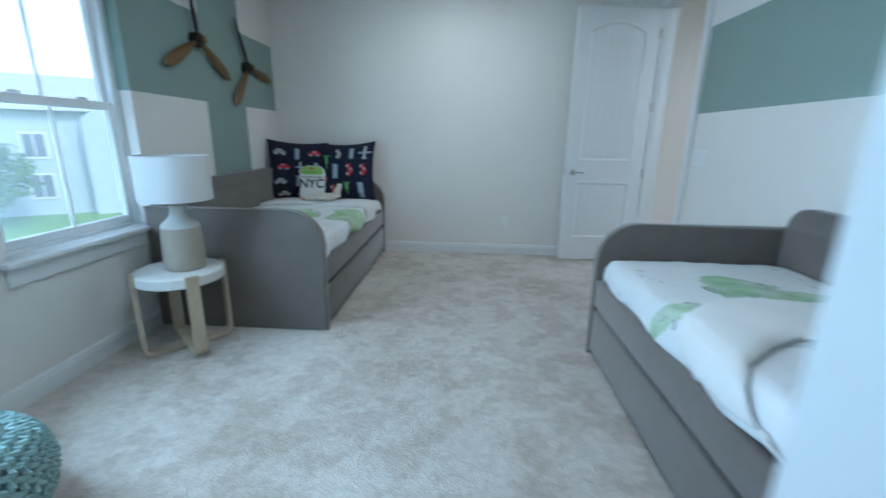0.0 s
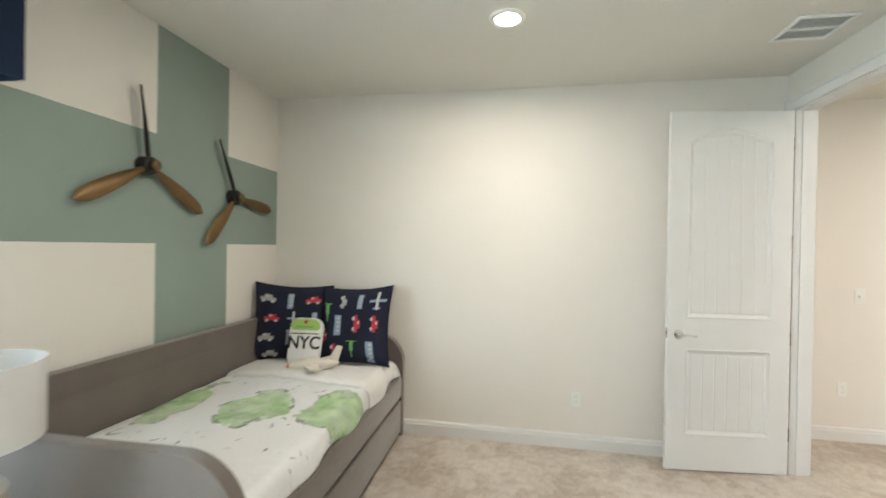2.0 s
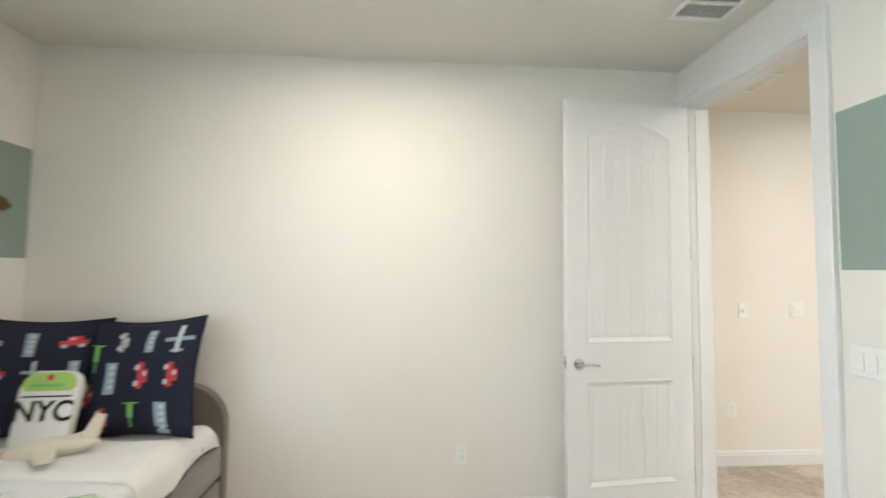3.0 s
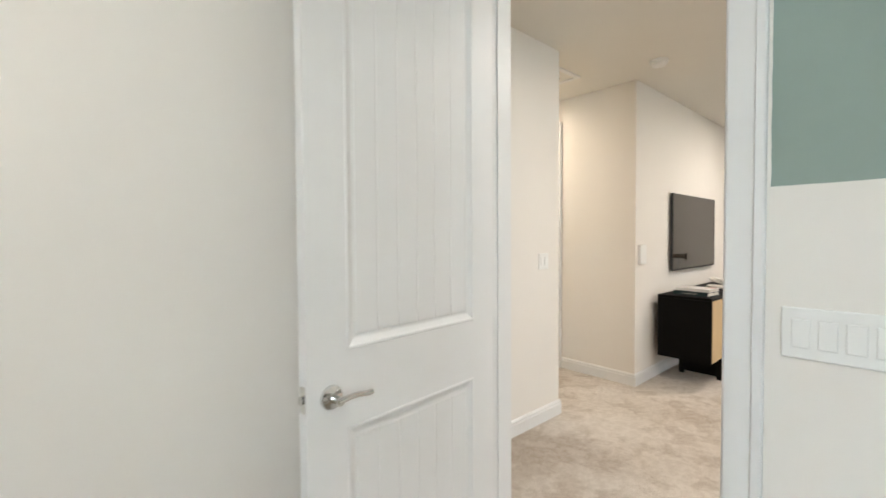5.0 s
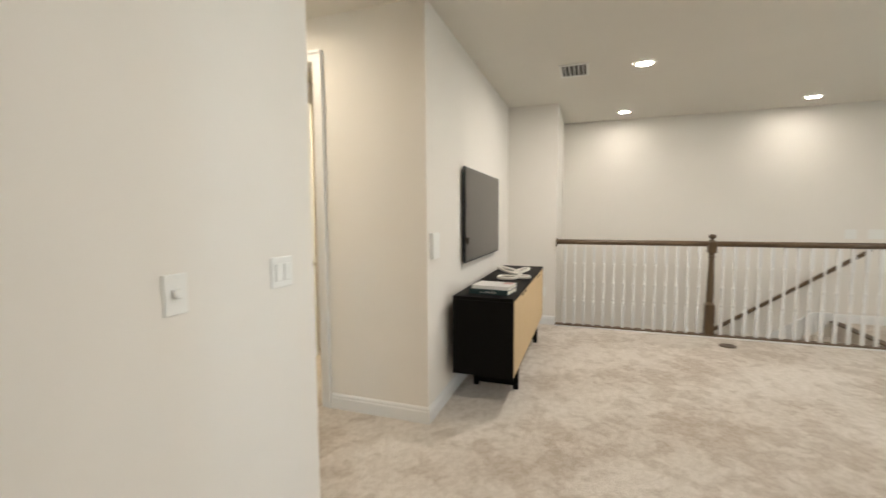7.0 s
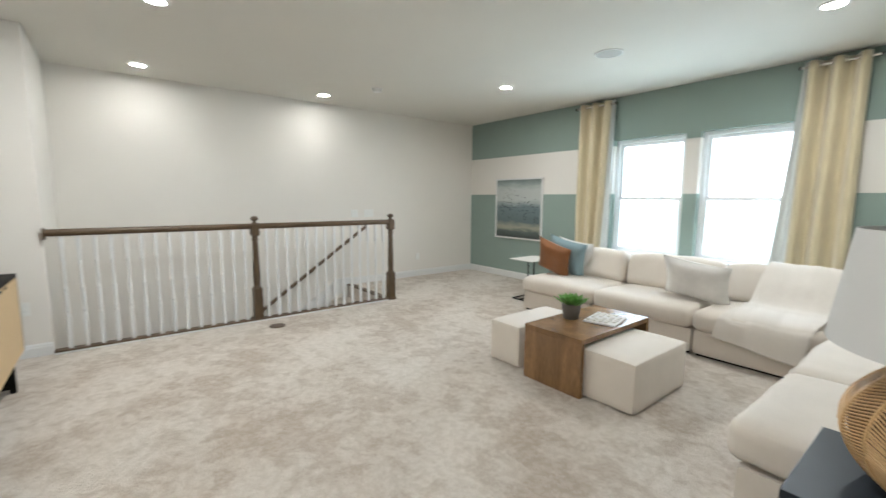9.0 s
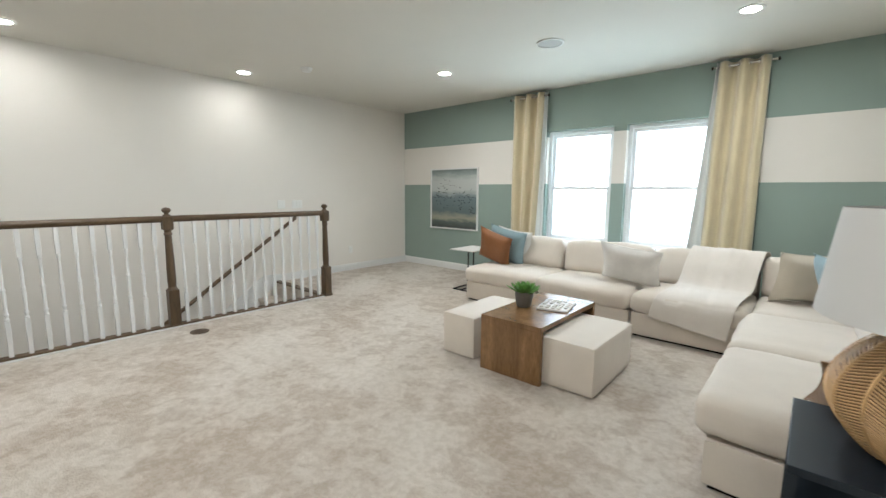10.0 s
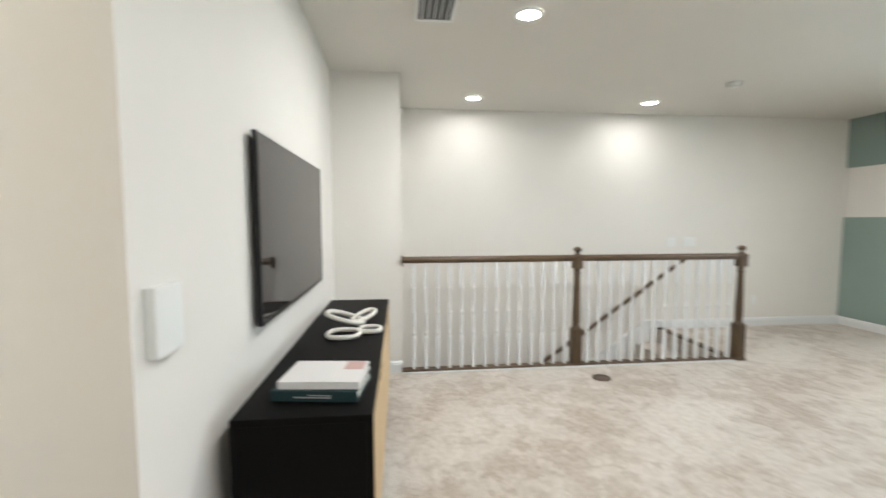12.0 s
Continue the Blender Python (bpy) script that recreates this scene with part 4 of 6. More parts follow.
def navy_pillow(m, label, motifs, seed):
    w, h, t = 0.60, 0.60, 0.17
    top = thing("throw_pillow", label, "pillow", m, "navy pillows on the daybed")
    part("cushion", pillow_mesh(w, h, t, seed), M_navy, top, smooth=True)
    for u, v, k, size in motifs:
        bm = bmesh.new()
        icon(bm, (u, v), k, w, h, t, seed, size)
        part("vehicle_motif", bm, PRINTS, top)
    seam = bmesh.new()
    n = 48
    loop = []
    for i in range(n):
        k = 4 * i / n
        e, d = int(k), 2 * (k - int(k)) - 1
        loop.append(Vector(pillow_point(*((d, -1), (1, d), (-d, 1), (-1, -d))[e], w, h, t, 1, seed)))
    tube(seam, loop, 0.005, 6, True)
    part("piping", seam, M_navy, top, smooth=True)


LYING = [(-0.62, 0.62, "c", 0.064), (-0.02, 0.60, "b", 0.052), (0.58, 0.62, "c", 0.060), (-0.50, 0.10, "c", 0.062), (0.10, 0.12, "p", 0.058), (0.66, 0.10, "b", 0.050),
         (-0.60, -0.42, "c", 0.064), (0.02, -0.40, "b", 0.052), (0.60, -0.42, "c", 0.060), (-0.44, -0.88, "c", 0.058), (0.20, -0.88, "c", 0.058)]
UPRIGHT = [(-0.72, 0.40, "h", 0.080), (-0.24, 0.62, "t", 0.054), (0.26, 0.62, "b", 0.050), (0.74, 0.62, "p", 0.070), (-0.36, -0.02, "b", 0.068), (0.18, 0.02, "t", 0.070),
           (0.70, 0.02, "t", 0.062), (-0.44, -0.72, "t", 0.062), (0.08, -0.58, "h", 0.072), (0.58, -0.70, "b", 0.066), (-0.80, -0.30, "t", 0.058)]
navy_pillow(pose(-1.745, 4.12, 0.600, -7, 3, 18), "navy square pillow printed with cars and planes, on the daybed", LYING, 1.0)
navy_pillow(pose(-1.218, 4.10, 0.605, -13, -3, -5), "navy square pillow printed with upright vehicles, on the daybed", UPRIGHT, 4.0)

# city pillow
tag = thing("luggage_tag_pillow", "small white tag-shaped pillow with a green top and black letters", "pillow", pose(-1.54, 3.965, 0.63, -16, 0, 4))


def tag_outline(w, h, r, z0=0.0):
    pts = [(-w / 2 + 0.02, z0), (w / 2 - 0.02, z0), (w / 2, z0 + 0.02)]
    for i in range(9):
        a = radians(90 * i / 8)
        pts.append((w / 2 - r + r * math.cos(a), h - r + r * math.sin(a)))
    for i in range(9):
        a = radians(90 + 90 * i / 8)
        pts.append((-w / 2 + r + r * math.cos(a), h - r + r * math.sin(a)))
    return pts + [(-w / 2, z0 + 0.02)]


part("body", prism(bmesh.new(), tag_outline(0.24, 0.335, 0.065), "y", -0.03, 0.03, 0.018), M_white_cloth, tag, smooth=True)
cap = [(u, v) for u, v in tag_outline(0.226, 0.328, 0.060, 0.245)]
part("green_top", prism(bmesh.new(), cap, "y", -0.0345, -0.0305, 0.001), M_lime, tag, "lime green top")
part("line", boxed(-0.105, 0.105, -0.0335, -0.0305, 0.217, 0.224), M_ink, tag)
part("badge", lathed([(0.014, 0), (0.014, 0.003)], 16), M_print_red, tag, "small red mark", at=pose(0.0, -0.035, 0.305, 90))
part("green_bar", boxed(-0.075, 0.06, -0.0375, -0.0348, 0.262, 0.276), M_print_green, tag)
curve = bpy.data.curves.new("letters", "FONT")
curve.body, curve.size, curve.extrude, curve.align_x = "NYC", 0.125, 0.001, "CENTER"
curve.offset = 0.0022
letters = new("letters", curve)
bpy.context.view_layer.update()
letters_mesh = bpy.data.meshes.new_from_object(letters.evaluated_get(bpy.context.evaluated_depsgraph_get()))
bpy.data.objects.remove(letters)
letters_mesh.materials.clear()
letters_mesh.materials.append(M_ink)
part("lettering", letters_mesh, None, tag, "black letters", at=pose(0, -0.0325, 0.115, 90) @ Matrix.Diagonal((0.95, 1, 1, 1)))

plane = thing("plush_aeroplane", "cream plush toy aeroplane with orange nose lying on the quilt", "soft toy", pose(-1.43, 3.86, 0.665, 0, -6, 8))
pb = bmesh.new()
lathe(pb, [(0.004, -0.15), (0.030, -0.135), (0.045, -0.08), (0.047, 0.02), (0.036, 0.12), (0.014, 0.20), (0.004, 0.21)], 18)
bmesh.ops.rotate(pb, verts=pb.verts[:], cent=(0, 0, 0), matrix=Matrix.Rotation(radians(90), 3, "Y"))
part("fuselage", pb, M_cream, plane, smooth=True)
for sgn in (-1, 1):
    wb = prism(bmesh.new(), [(-0.06, 0), (0.05, 0), (0.13, sgn * 0.16), (0.07, sgn * 0.17)], "z", -0.010, 0.012, 0.006)
    part("wing", wb, M_cream, plane, smooth=True)
part("tail_fin", prism(bmesh.new(), [(0.13, 0.02), (0.20, 0.01), (0.24, 0.11), (0.20, 0.12)], "y", -0.009, 0.009, 0.005), M_cream, plane, smooth=True)
part("nose", lathed([(0.003, -0.01), (0.018, 0.0), (0.022, 0.016)], 14), plain("orange_felt", (0.55, 0.18, 0.03), 0.9), plane, "orange nose", True, pose(-0.158, 0, 0, 0, 90))


# side tables and lamp
def round_table(m, label):
    top = thing("round_side_table", label, "side table", m, "round side tables in the bedroom")
    part("tabletop", lathed([(0.0, 0.432), (0.224, 0.432), (0.231, 0.438), (0.231, 0.486), (0.225, 0.492), (0.0, 0.492)], 56, caps=False), M_stone, top, "white round top", True)
    for turn in (45, 135):
        b = bmesh.new()
        prof = [(-0.241, 0.50), (-0.241, 0.07)]
        prof += [(-0.241 + 0.06 - 0.06 * math.cos(radians(a)), 0.07 - 0.06 * math.sin(radians(a))) for a in (20, 40, 60, 80, 90)]
        prof += [(-u, v) for u, v in prof[::-1]]
        w, t = 0.033, 0.017
        inner = []
        for i, (u, v) in enumerate(prof):
            a, c = prof[max(0, i - 1)], prof[min(len(prof) - 1, i + 1)]
            d = Vector((c[0] - a[0], c[1] - a[1])).normalized()
            inner.append((u - d.y * t, v + d.x * t))
        z_off = 0.0 if turn == 45 else 0.0185
        rings = []
        for (u, v), (p, q) in zip(prof, inner):
            lift = z_off if abs(u) < 0.22 else 0.0
            rings.append([b.verts.new((u, -w, v + lift)), b.verts.new((u, w, v + lift)), b.verts.new((p, w, q + lift)), b.verts.new((p, -w, q + lift))])
        for r0, r1 in zip(rings, rings[1:]):
            for k in range(4):
                b.faces.new((r0[k], r0[(k + 1) % 4], r1[(k + 1) % 4], r1[k]))
        b.faces.new(rings[0][::-1])
        b.faces.new(rings[-1])
        part("bentwood_leg", b, M_pale_wood, top, "pale bent oak strap leg", at=pose(0, 0, 0, 0, 0, turn))
    return top


rt = round_table(pose(-1.66, 2.09, 0, 0, 0, 3), "round white-topped side table on bent oak legs beside the daybed")
copy_thing(rt, pose(1.535, 2.90, 0, 0, 0, 20))["label"] = "round white-topped side table on bent oak legs near the doorway"

lamp = thing("table_lamp", "stoneware table lamp with a white drum shade on the side table", "lamp", pose(-1.635, 2.115, 0.4925))
body_profile = [(0.0, 0.0), (0.098, 0.0), (0.106, 0.007), (0.108, 0.03), (0.105, 0.14), (0.100, 0.245)]
neck_profile = [(0.100, 0.245), (0.093, 0.262), (0.066, 0.288), (0.048, 0.310), (0.043, 0.33), (0.043, 0.350), (0.046, 0.365), (0.0, 0.367)]
part("base", lathed(body_profile, 40, caps=False), M_ceramic, lamp, "beige stoneware body", True)
part("neck", lathed(neck_profile, 40, caps=False), M_ceramic_top, lamp, "pale glazed neck", True)
sh = lathed([(0.186, 0.40), (0.186, 0.64), (0.1825, 0.64), (0.1825, 0.40), (0.186, 0.40)], 56, caps=False)
shade = part("shade", sh, M_shade, lamp, "white linen drum shade", True)
part("shade_rim", lathed([(0.187, 0.633), (0.1878, 0.642), (0.1815, 0.642), (0.1822, 0.633), (0.187, 0.633)], 56, caps=False), M_shade, shade, smooth=True)
part("harp", tube(bmesh.new(), [(0, 0, 0.366), (0, 0, 0.62)], 0.005), M_chrome, lamp)
sp = bmesh.new()
for a in (0, 120, 240):
    tube(sp, [(0, 0, 0.615), (0.183 * math.cos(radians(a)), 0.183 * math.sin(radians(a)), 0.63)], 0.0025, 6)
part("spider", sp, M_chrome, shade)
part("bulb", lathed([(0.004, 0.385), (0.016, 0.39), (0.03, 0.44), (0.022, 0.475), (0.004, 0.485)], 16), M_plastic, lamp, "unlit bulb", True)

# knitted pouf
pouf = thing("knitted_pouf", "round seafoam chunky-knit floor pouf on the carpet", "pouf", pose(-1.635, 0.735, 0))


def pouf_profile(k):
    a = radians(-78 + 168 * k)
    return 0.315 * max(0.0, math.cos(a)) ** 0.62 + 0.015, 0.17 + 0.17 * math.copysign(abs(math.sin(a)) ** 0.85, a)


# core in a darker yarn colour, which paints the shade between the loops
part("cushion", lathed([pouf_profile(i / 24) for i in range(25)], 40), M_knit_shade, pouf, smooth=True)
yarn = bmesh.new()
for row in range(17):
    r, z = pouf_profile(0.04 + 0.93 * row / 16)
    r2, z2 = pouf_profile(0.04 + 0.93 * (row + 0.85) / 16)
    n = max(6, int(2 * math.pi * r / 0.052))
    for i in range(n):
        a0 = 2 * math.pi * (i + 0.5 * (row % 2)) / n
        for sgn in (-1, 1):
            a1 = a0 + sgn * 0.55 * math.pi / n * 1.5
            am = (a0 + a1) / 2
            e = 0.012 + 0.004 * random.random()
            p0 = (math.cos(a0) * (r + 0.004), math.sin(a0) * (r + 0.004), z)
            pm = (math.cos(am) * ((r + r2) / 2 + e + 0.006), math.sin(am) * ((r + r2) / 2 + e + 0.006), (z + z2) / 2 + 0.008)
            p1 = (math.cos(a1) * (r2 + 0.006), math.sin(a1) * (r2 + 0.006), z2)
            tube(yarn, [p0, pm, p1], 0.0125, 6)
y_ob = part("chunky_yarn", yarn, M_knit, pouf, "thick seafoam yarn loops", True)
y_ob["kind"] = "stuff"

# valance
val = thing("window_valance", "dark navy fabric cornice box above the bedroom windows", "valance", pose(XL, 0, 0))
part("face_board", boxed(0.10, 0.125, 0.44, 2.475, 2.125, 2.58, 0.006), M_valance, val)
for y in (0.44, 2.451):
    part("return", boxed(0.002, 0.0995, y, y + 0.024, 2.125, 2.58, 0.004), M_valance, val)
part("top_board", boxed(0.002, 0.0995, 0.465, 2.45, 2.556, 2.58), M_valance, val)


# propellers
def propeller(y, z, angles, r):
    top = thing("wall_propeller", "aged bronze three-blade propeller hung on the painted wall", "wall decoration", pose(XL, y, z, 0, 90, 0), "propellers on the wall")
    part("hub", lathed([(0.052, 0.002), (0.052, 0.05), (0.046, 0.062), (0.030, 0.066), (0.030, 0.080), (0.024, 0.085)], 24), M_bronze_dark, top, smooth=True)
    part("hub_cap", lathed([(0.030, 0.0855), (0.028, 0.095), (0.018, 0.102), (0.004, 0.104)], 20), M_bronze, top, "polished bronze hub cap", True)
    for a in angles:
        b = bmesh.new()
        n = 14
        rings = []
        for i in range(n + 1):
            k = i / n
            d = 0.035 + (r * (0.93 if a < 180 else 1.0) - 0.035) * k
            w = 0.016 + 0.026 * math.sin(min(1, k * 1.25) * math.pi * 0.62) if k < 0.8 else 0.039 * math.sqrt(max(0.02, 1 - ((k - 0.8) / 0.2) ** 2))
            tw = radians(38 * (1 - k) + (52 if a < 180 else 8))
            th = 0.012 * (1 - 0.55 * k)
            ring = []
            for q in range(8):
                c = 2 * math.pi * q / 8
                u, v = w * math.cos(c), th * math.sin(c)
                ring.append(b.verts.new((d, u * math.cos(tw) - v * math.sin(tw), 0.045 + u * math.sin(tw) * 0.6 + v * math.cos(tw))))
            rings.append(ring)
        for r0, r1 in zip(rings, rings[1:]):
            for q in range(8):
                b.faces.new((r0[q], r0[(q + 1) % 8], r1[(q + 1) % 8], r1[q]))
        b.faces.new(rings[0][::-1])
        b.faces.new(rings[-1])
        part("blade", b, M_bronze if a > 180 else M_bronze_dark, top, smooth=True, at=Matrix.Rotation(radians(a + 90), 4, "Z"))


propeller(3.12, 1.92, (98, 210, 330), 0.455)
propeller(3.84, 1.832, (115, 230, 352), 0.44)


# ---- stairs and railing ----
XS = 7.215
rail = thing("stair_railing", "white turned balusters under a dark walnut handrail with newel posts", "railing", pose(XS, 0, 0))
part("shoe_plate", boxed(-0.045, 0.045, 0.93, YN, 0.002, 0.030, 0.004), M_dark_wood, rail, "dark walnut shoe plate")
part("floor_edge", boxed(-0.062, -0.0455, 0.93, YN, 0.001, 0.016, 0.003), M_trim, rail, "white painted edge strip")
hr = [(-0.030, 0.0), (0.030, 0.0), (0.034, 0.012), (0.034, 0.030), (0.026, 0.046), (0.012, 0.056), (-0.012, 0.056), (-0.026, 0.046), (-0.034, 0.030), (-0.034, 0.012)]
for y0, y1 in ((0.90, 2.53), (2.62, YN - 0.016)):
    b = prism(bmesh.new(), [(u, v * 0.84 + 1.041) for u, v in hr], "y", y0, y1)
    box(b, -0.016, 0.016, y0, y1, 1.028, 1.041)
    part("handrail", b, M_dark_wood, rail, "dark walnut handrail")
part("wall_rosette", boxed(-0.045, 0.045, YN - 0.016, YN - 0.001, 1.000, 1.100, 0.006), M_dark_wood, rail)
bal = bmesh.new()
box(bal, -0.0155, 0.0155, -0.0155, 0.0155, 0.028, 0.32, 0.002, 1)
lathe(bal, [(0.0145, 0.32), (0.017, 0.328), (0.0125, 0.338), (0.0105, 0.352), (0.0165, 0.362), (0.0165, 0.372), (0.0105, 0.382), (0.0125, 0.45), (0.0155, 0.52), (0.0115, 0.545), (0.0165, 0.556), (0.0165, 0.566), (0.0105, 0.576), (0.0120, 0.65), (0.0095, 0.77), (0.0150, 0.784), (0.0150, 0.794), (0.0105, 0.806)], 12)
box(bal, -0.0155, 0.0155, -0.0155, 0.0155, 0.806, 1.029, 0.002, 1)
bal_me = mesh_of("baluster", bal, M_trim, True)
for a, b in ((0.861, 2.575), (2.575, YN)):
    for i in range(1, 15):
        part("baluster", bal_me, None, rail, at=pose(0, a + (b - a) * i / 15, 0))
for y in (0.861, 2.575):
    b = bmesh.new()
    box(b, -0.046, 0.046, -0.046, 0.046, 0.0, 0.375, 0.004)
    newel = part("newel_post", b, M_newel_wood, rail, "dark walnut newel post", at=pose(0, y, 0))
    part("shaft", lathed([(0.046, 0.375), (0.040, 0.392), (0.034, 0.40), (0.0385, 0.47), (0.036, 0.62), (0.030, 0.86), (0.028, 0.90), (0.036, 0.908), (0.036, 0.922), (0.028, 0.932), (0.034, 0.955)], 20), M_newel_wood, newel, smooth=True)
    part("head_block", boxed(-0.044, 0.044, -0.044, 0.044, 0.955, 1.085, 0.010), M_newel_wood, newel)
    part("finial", lathed([(0.040, 1.085), (0.030, 1.097), (0.018, 1.104), (0.018, 1.114), (0.034, 1.126), (0.040, 1.140), (0.034, 1.155), (0.016, 1.165), (0.002, 1.167)], 20), M_newel_wood, newel, smooth=True)
    part("plinth", boxed(-0.054, 0.054, -0.054, 0.054, 0.0, 0.03, 0.004), M_newel_wood, newel)

stairs = thing("staircase", "carpeted stairs going down beside the wall below a dark walnut landing edge", "stairs", pose(7.275, 0.92, 0), kind="structure")
part("landing_nosing", boxed(0.002, XF - 7.275 - 0.002, -0.06, 0.03, 0.002, 0.022, 0.006), M_dark_wood, stairs, "dark walnut landing nosing")
for i in range(12):
    y, z = i * 0.265, -0.19 * (i + 1)
    part("tread", boxed(0.002, 1.15, y - 0.0 + 0.002, y + 0.30, z - 0.035, z, 0.005), M_carpet, stairs, "beige carpeted tread")
    part("riser", boxed(0.002, 1.15, y - 0.018, y + 0.001, z + 0.001, z + 0.15), M_carpet, stairs)
sk = [(0.0, 0.12), (0.19, 0.12), (0.28, 0.06), (3.2, -2.04), (3.2, -2.35), (0.0, -0.02)]
part("skirt_board", prism(bmesh.new(), [(u, v) for u, v in sk], "x", 1.130, 1.150), M_trim, stairs, "white painted skirt board")
hb = bmesh.new()
d = Vector((0, 1.0, -0.69)).normalized()
p0 = Vector((XF - 0.075, 0.615, 0.935))
p1 = p0 + d * 4.0
ring = []
for p in (p0, p1):
    ring.append([hb.verts.new(p + Vector((0.027 * math.cos(2 * math.pi * k / 12), 0, 0.030 * math.sin(2 * math.pi * k / 12)))) for k in range(12)])
for k in range(12):
    hb.faces.new((ring[0][k], ring[0][(k + 1) % 12], ring[1][(k + 1) % 12], ring[1][k]))
hb.faces.new(ring[0][::-1])
hb.faces.new(ring[1])
whr = thing("wall_handrail", "dark walnut handrail on the stairwell wall", "handrail")
part("rail", hb, M_dark_wood, whr, smooth=True)
for k in (0.35, 1.6, 2.9):
    p = p0 + d * k
    part("bracket", tube(bmesh.new(), [p + Vector((0, 0, -0.03)), p + Vector((0.02, 0, -0.06)), (XF - 0.001, p.y, p.z - 0.07)], 0.008), M_chrome, whr)
fc = thing("floor_outlet_cover", "round brown metal outlet cover set in the carpet", "floor outlet", pose(6.88, 2.473, 0))
part("ring", lathed([(0.060, 0.001), (0.082, 0.001), (0.080, 0.006), (0.060, 0.008), (0.060, 0.001)], 32, caps=False), M_brass, fc, smooth=True)
part("lid", lathed([(0.059, 0.001), (0.058, 0.006)], 32), M_brass, fc)


# ---- television wall ----
tv = thing("television", "large flat dark television mounted on the loft wall", "television", pose(5.75, 4.872, 1.395, 0, 0, 180))
part("screen", boxed(-0.647, 0.647, 0.0400, 0.0425, -0.380, 0.384), M_screen, tv, "glossy switched-off screen")
part("bezel", box(box(box(boxed(-0.655, 0.655, 0.022, 0.0395, -0.396, 0.392, 0.003, 1), -0.655, -0.648, 0.0397, 0.0445, -0.396, 0.392), 0.648, 0.655, 0.0397, 0.0445, -0.396, 0.392), -0.648, 0.648, 0.0397, 0.0445, -0.396, -0.382), M_black_metal, tv)
part("housing", boxed(-0.56, 0.56, 0.010, 0.0215, -0.33, 0.25, 0.004), M_black_metal, tv)
part("wall_bracket", boxed(-0.25, 0.25, 0.001, 0.0098, -0.18, 0.15), M_black_metal, tv)

cred = thing("media_credenza", "long black oak credenza with woven cane doors under the television", "cabinet", pose(5.655, 4.585, 0))
cw, cd = 0.978, 0.222
part("top", boxed(-cw, cw, -cd, cd, 0.785, 0.809, 0.002), M_black_wood, cred)
part("carcass", boxed(-cw + 0.002, cw - 0.002, -cd + 0.022, cd, 0.235, 0.784), M_black_wood, cred)
part("side_panel", boxed(-cw, -cw + 0.022, -cd, -cd + 0.0215, 0.235, 0.7845), M_black_wood, cred)
part("side_panel", boxed(cw - 0.022, cw, -cd, -cd + 0.0215, 0.235, 0.7845), M_black_wood, cred)
n = 4
for i in range(n):
    a = -cw + 0.025 + (2 * cw - 0.05) * i / n
    b = a + (2 * cw - 0.05) / n - 0.005
    d_ob = part("door", boxed(a, b, -cd - 0.002, -cd + 0.0215, 0.240, 0.781, 0.002), M_rattan, cred, "pale woven cane door")
    part("finger_notch", boxed(*((b - 0.11, b - 0.03) if i % 2 == 0 else (a + 0.03, a + 0.11)), -cd - 0.004, -cd - 0.0022, 0.762, 0.779), M_black_wood, d_ob)
for x in (-0.45, 0.62):
    for y in (-0.175, 0.15):
        part("leg", boxed(x - 0.13 if x < 0 else x + 0.10, x - 0.10 if x < 0 else x + 0.13, y - 0.02, y + 0.02, 0.0, 0.2345), M_black_wood, cred)
    part("foot_rail", boxed(x - 0.13 if x < 0 else x + 0.10, x - 0.10 if x < 0 else x + 0.13, -0.1545, 0.1295, 0.03, 0.2345), M_black_wood, cred)


def book(name, label, m, w, d, h, cover, extra=None):
    top = thing(name, label, "book", m, "books on the credenza")
    part("cover", box(box(boxed(-w, w, -d, d, 0, 0.004), -w, w, -d, d, h - 0.004, h), -w, -w + 0.004, -d, d, 0.0042, h - 0.0042), cover, top)
    part("page_block", boxed(-w + 0.0045, w - 0.006, -d + 0.006, d - 0.006, 0.0042, h - 0.0042), M_paper, top, "cream page edges")
    if extra:
        part("cover_print", boxed(w * 0.15, w * 0.95, -d * 0.92, -d * 0.42, h + 0.0002, h + 0.0012), extra, top)
    return top


bk = book("book", "thick teal cloth-bound book on the credenza", pose(4.905, 4.555, 0.8095, 0, 0, -8), 0.115, 0.150, 0.036, M_book_teal)
part("title_bars", box(boxed(-0.1156, -0.1152, -0.06, 0.07, 0.012, 0.017), -0.1156, -0.1152, -0.06, 0.02, 0.02, 0.024), M_print_grey, bk)
book("book", "white book with a pink cover print on the teal book", pose(4.915, 4.548, 0.846, 0, 0, -6), 0.108, 0.142, 0.026, M_book_white, M_book_pink)

links = thing("wooden_chain", "bleached wooden chain links lying on the credenza", "decoration", pose(5.78, 4.515, 0.8095))


def link(a, b, r, m):
    bm = bmesh.new()
    tube(bm, [(a * math.copysign(abs(math.cos(2 * math.pi * i / 28)) ** 0.8, math.cos(2 * math.pi * i / 28)), b * math.copysign(abs(math.sin(2 * math.pi * i / 28)) ** 0.8, math.sin(2 * math.pi * i / 28)), 0) for i in range(28)], r, 10, True)
    part("link", bm, M_link, links, smooth=True, at=m)


link(0.082, 0.082, 0.013, pose(-0.175, 0.062, 0.0135))
link(0.058, 0.058, 0.013, pose(-0.095, -0.072, 0.0135))
link(0.112, 0.070, 0.014, pose(0.075, 0.085, 0.044, 0, -14, 78))
link(0.105, 0.040, 0.013, pose(0.130, -0.020, 0.040, 0, -8, -28))


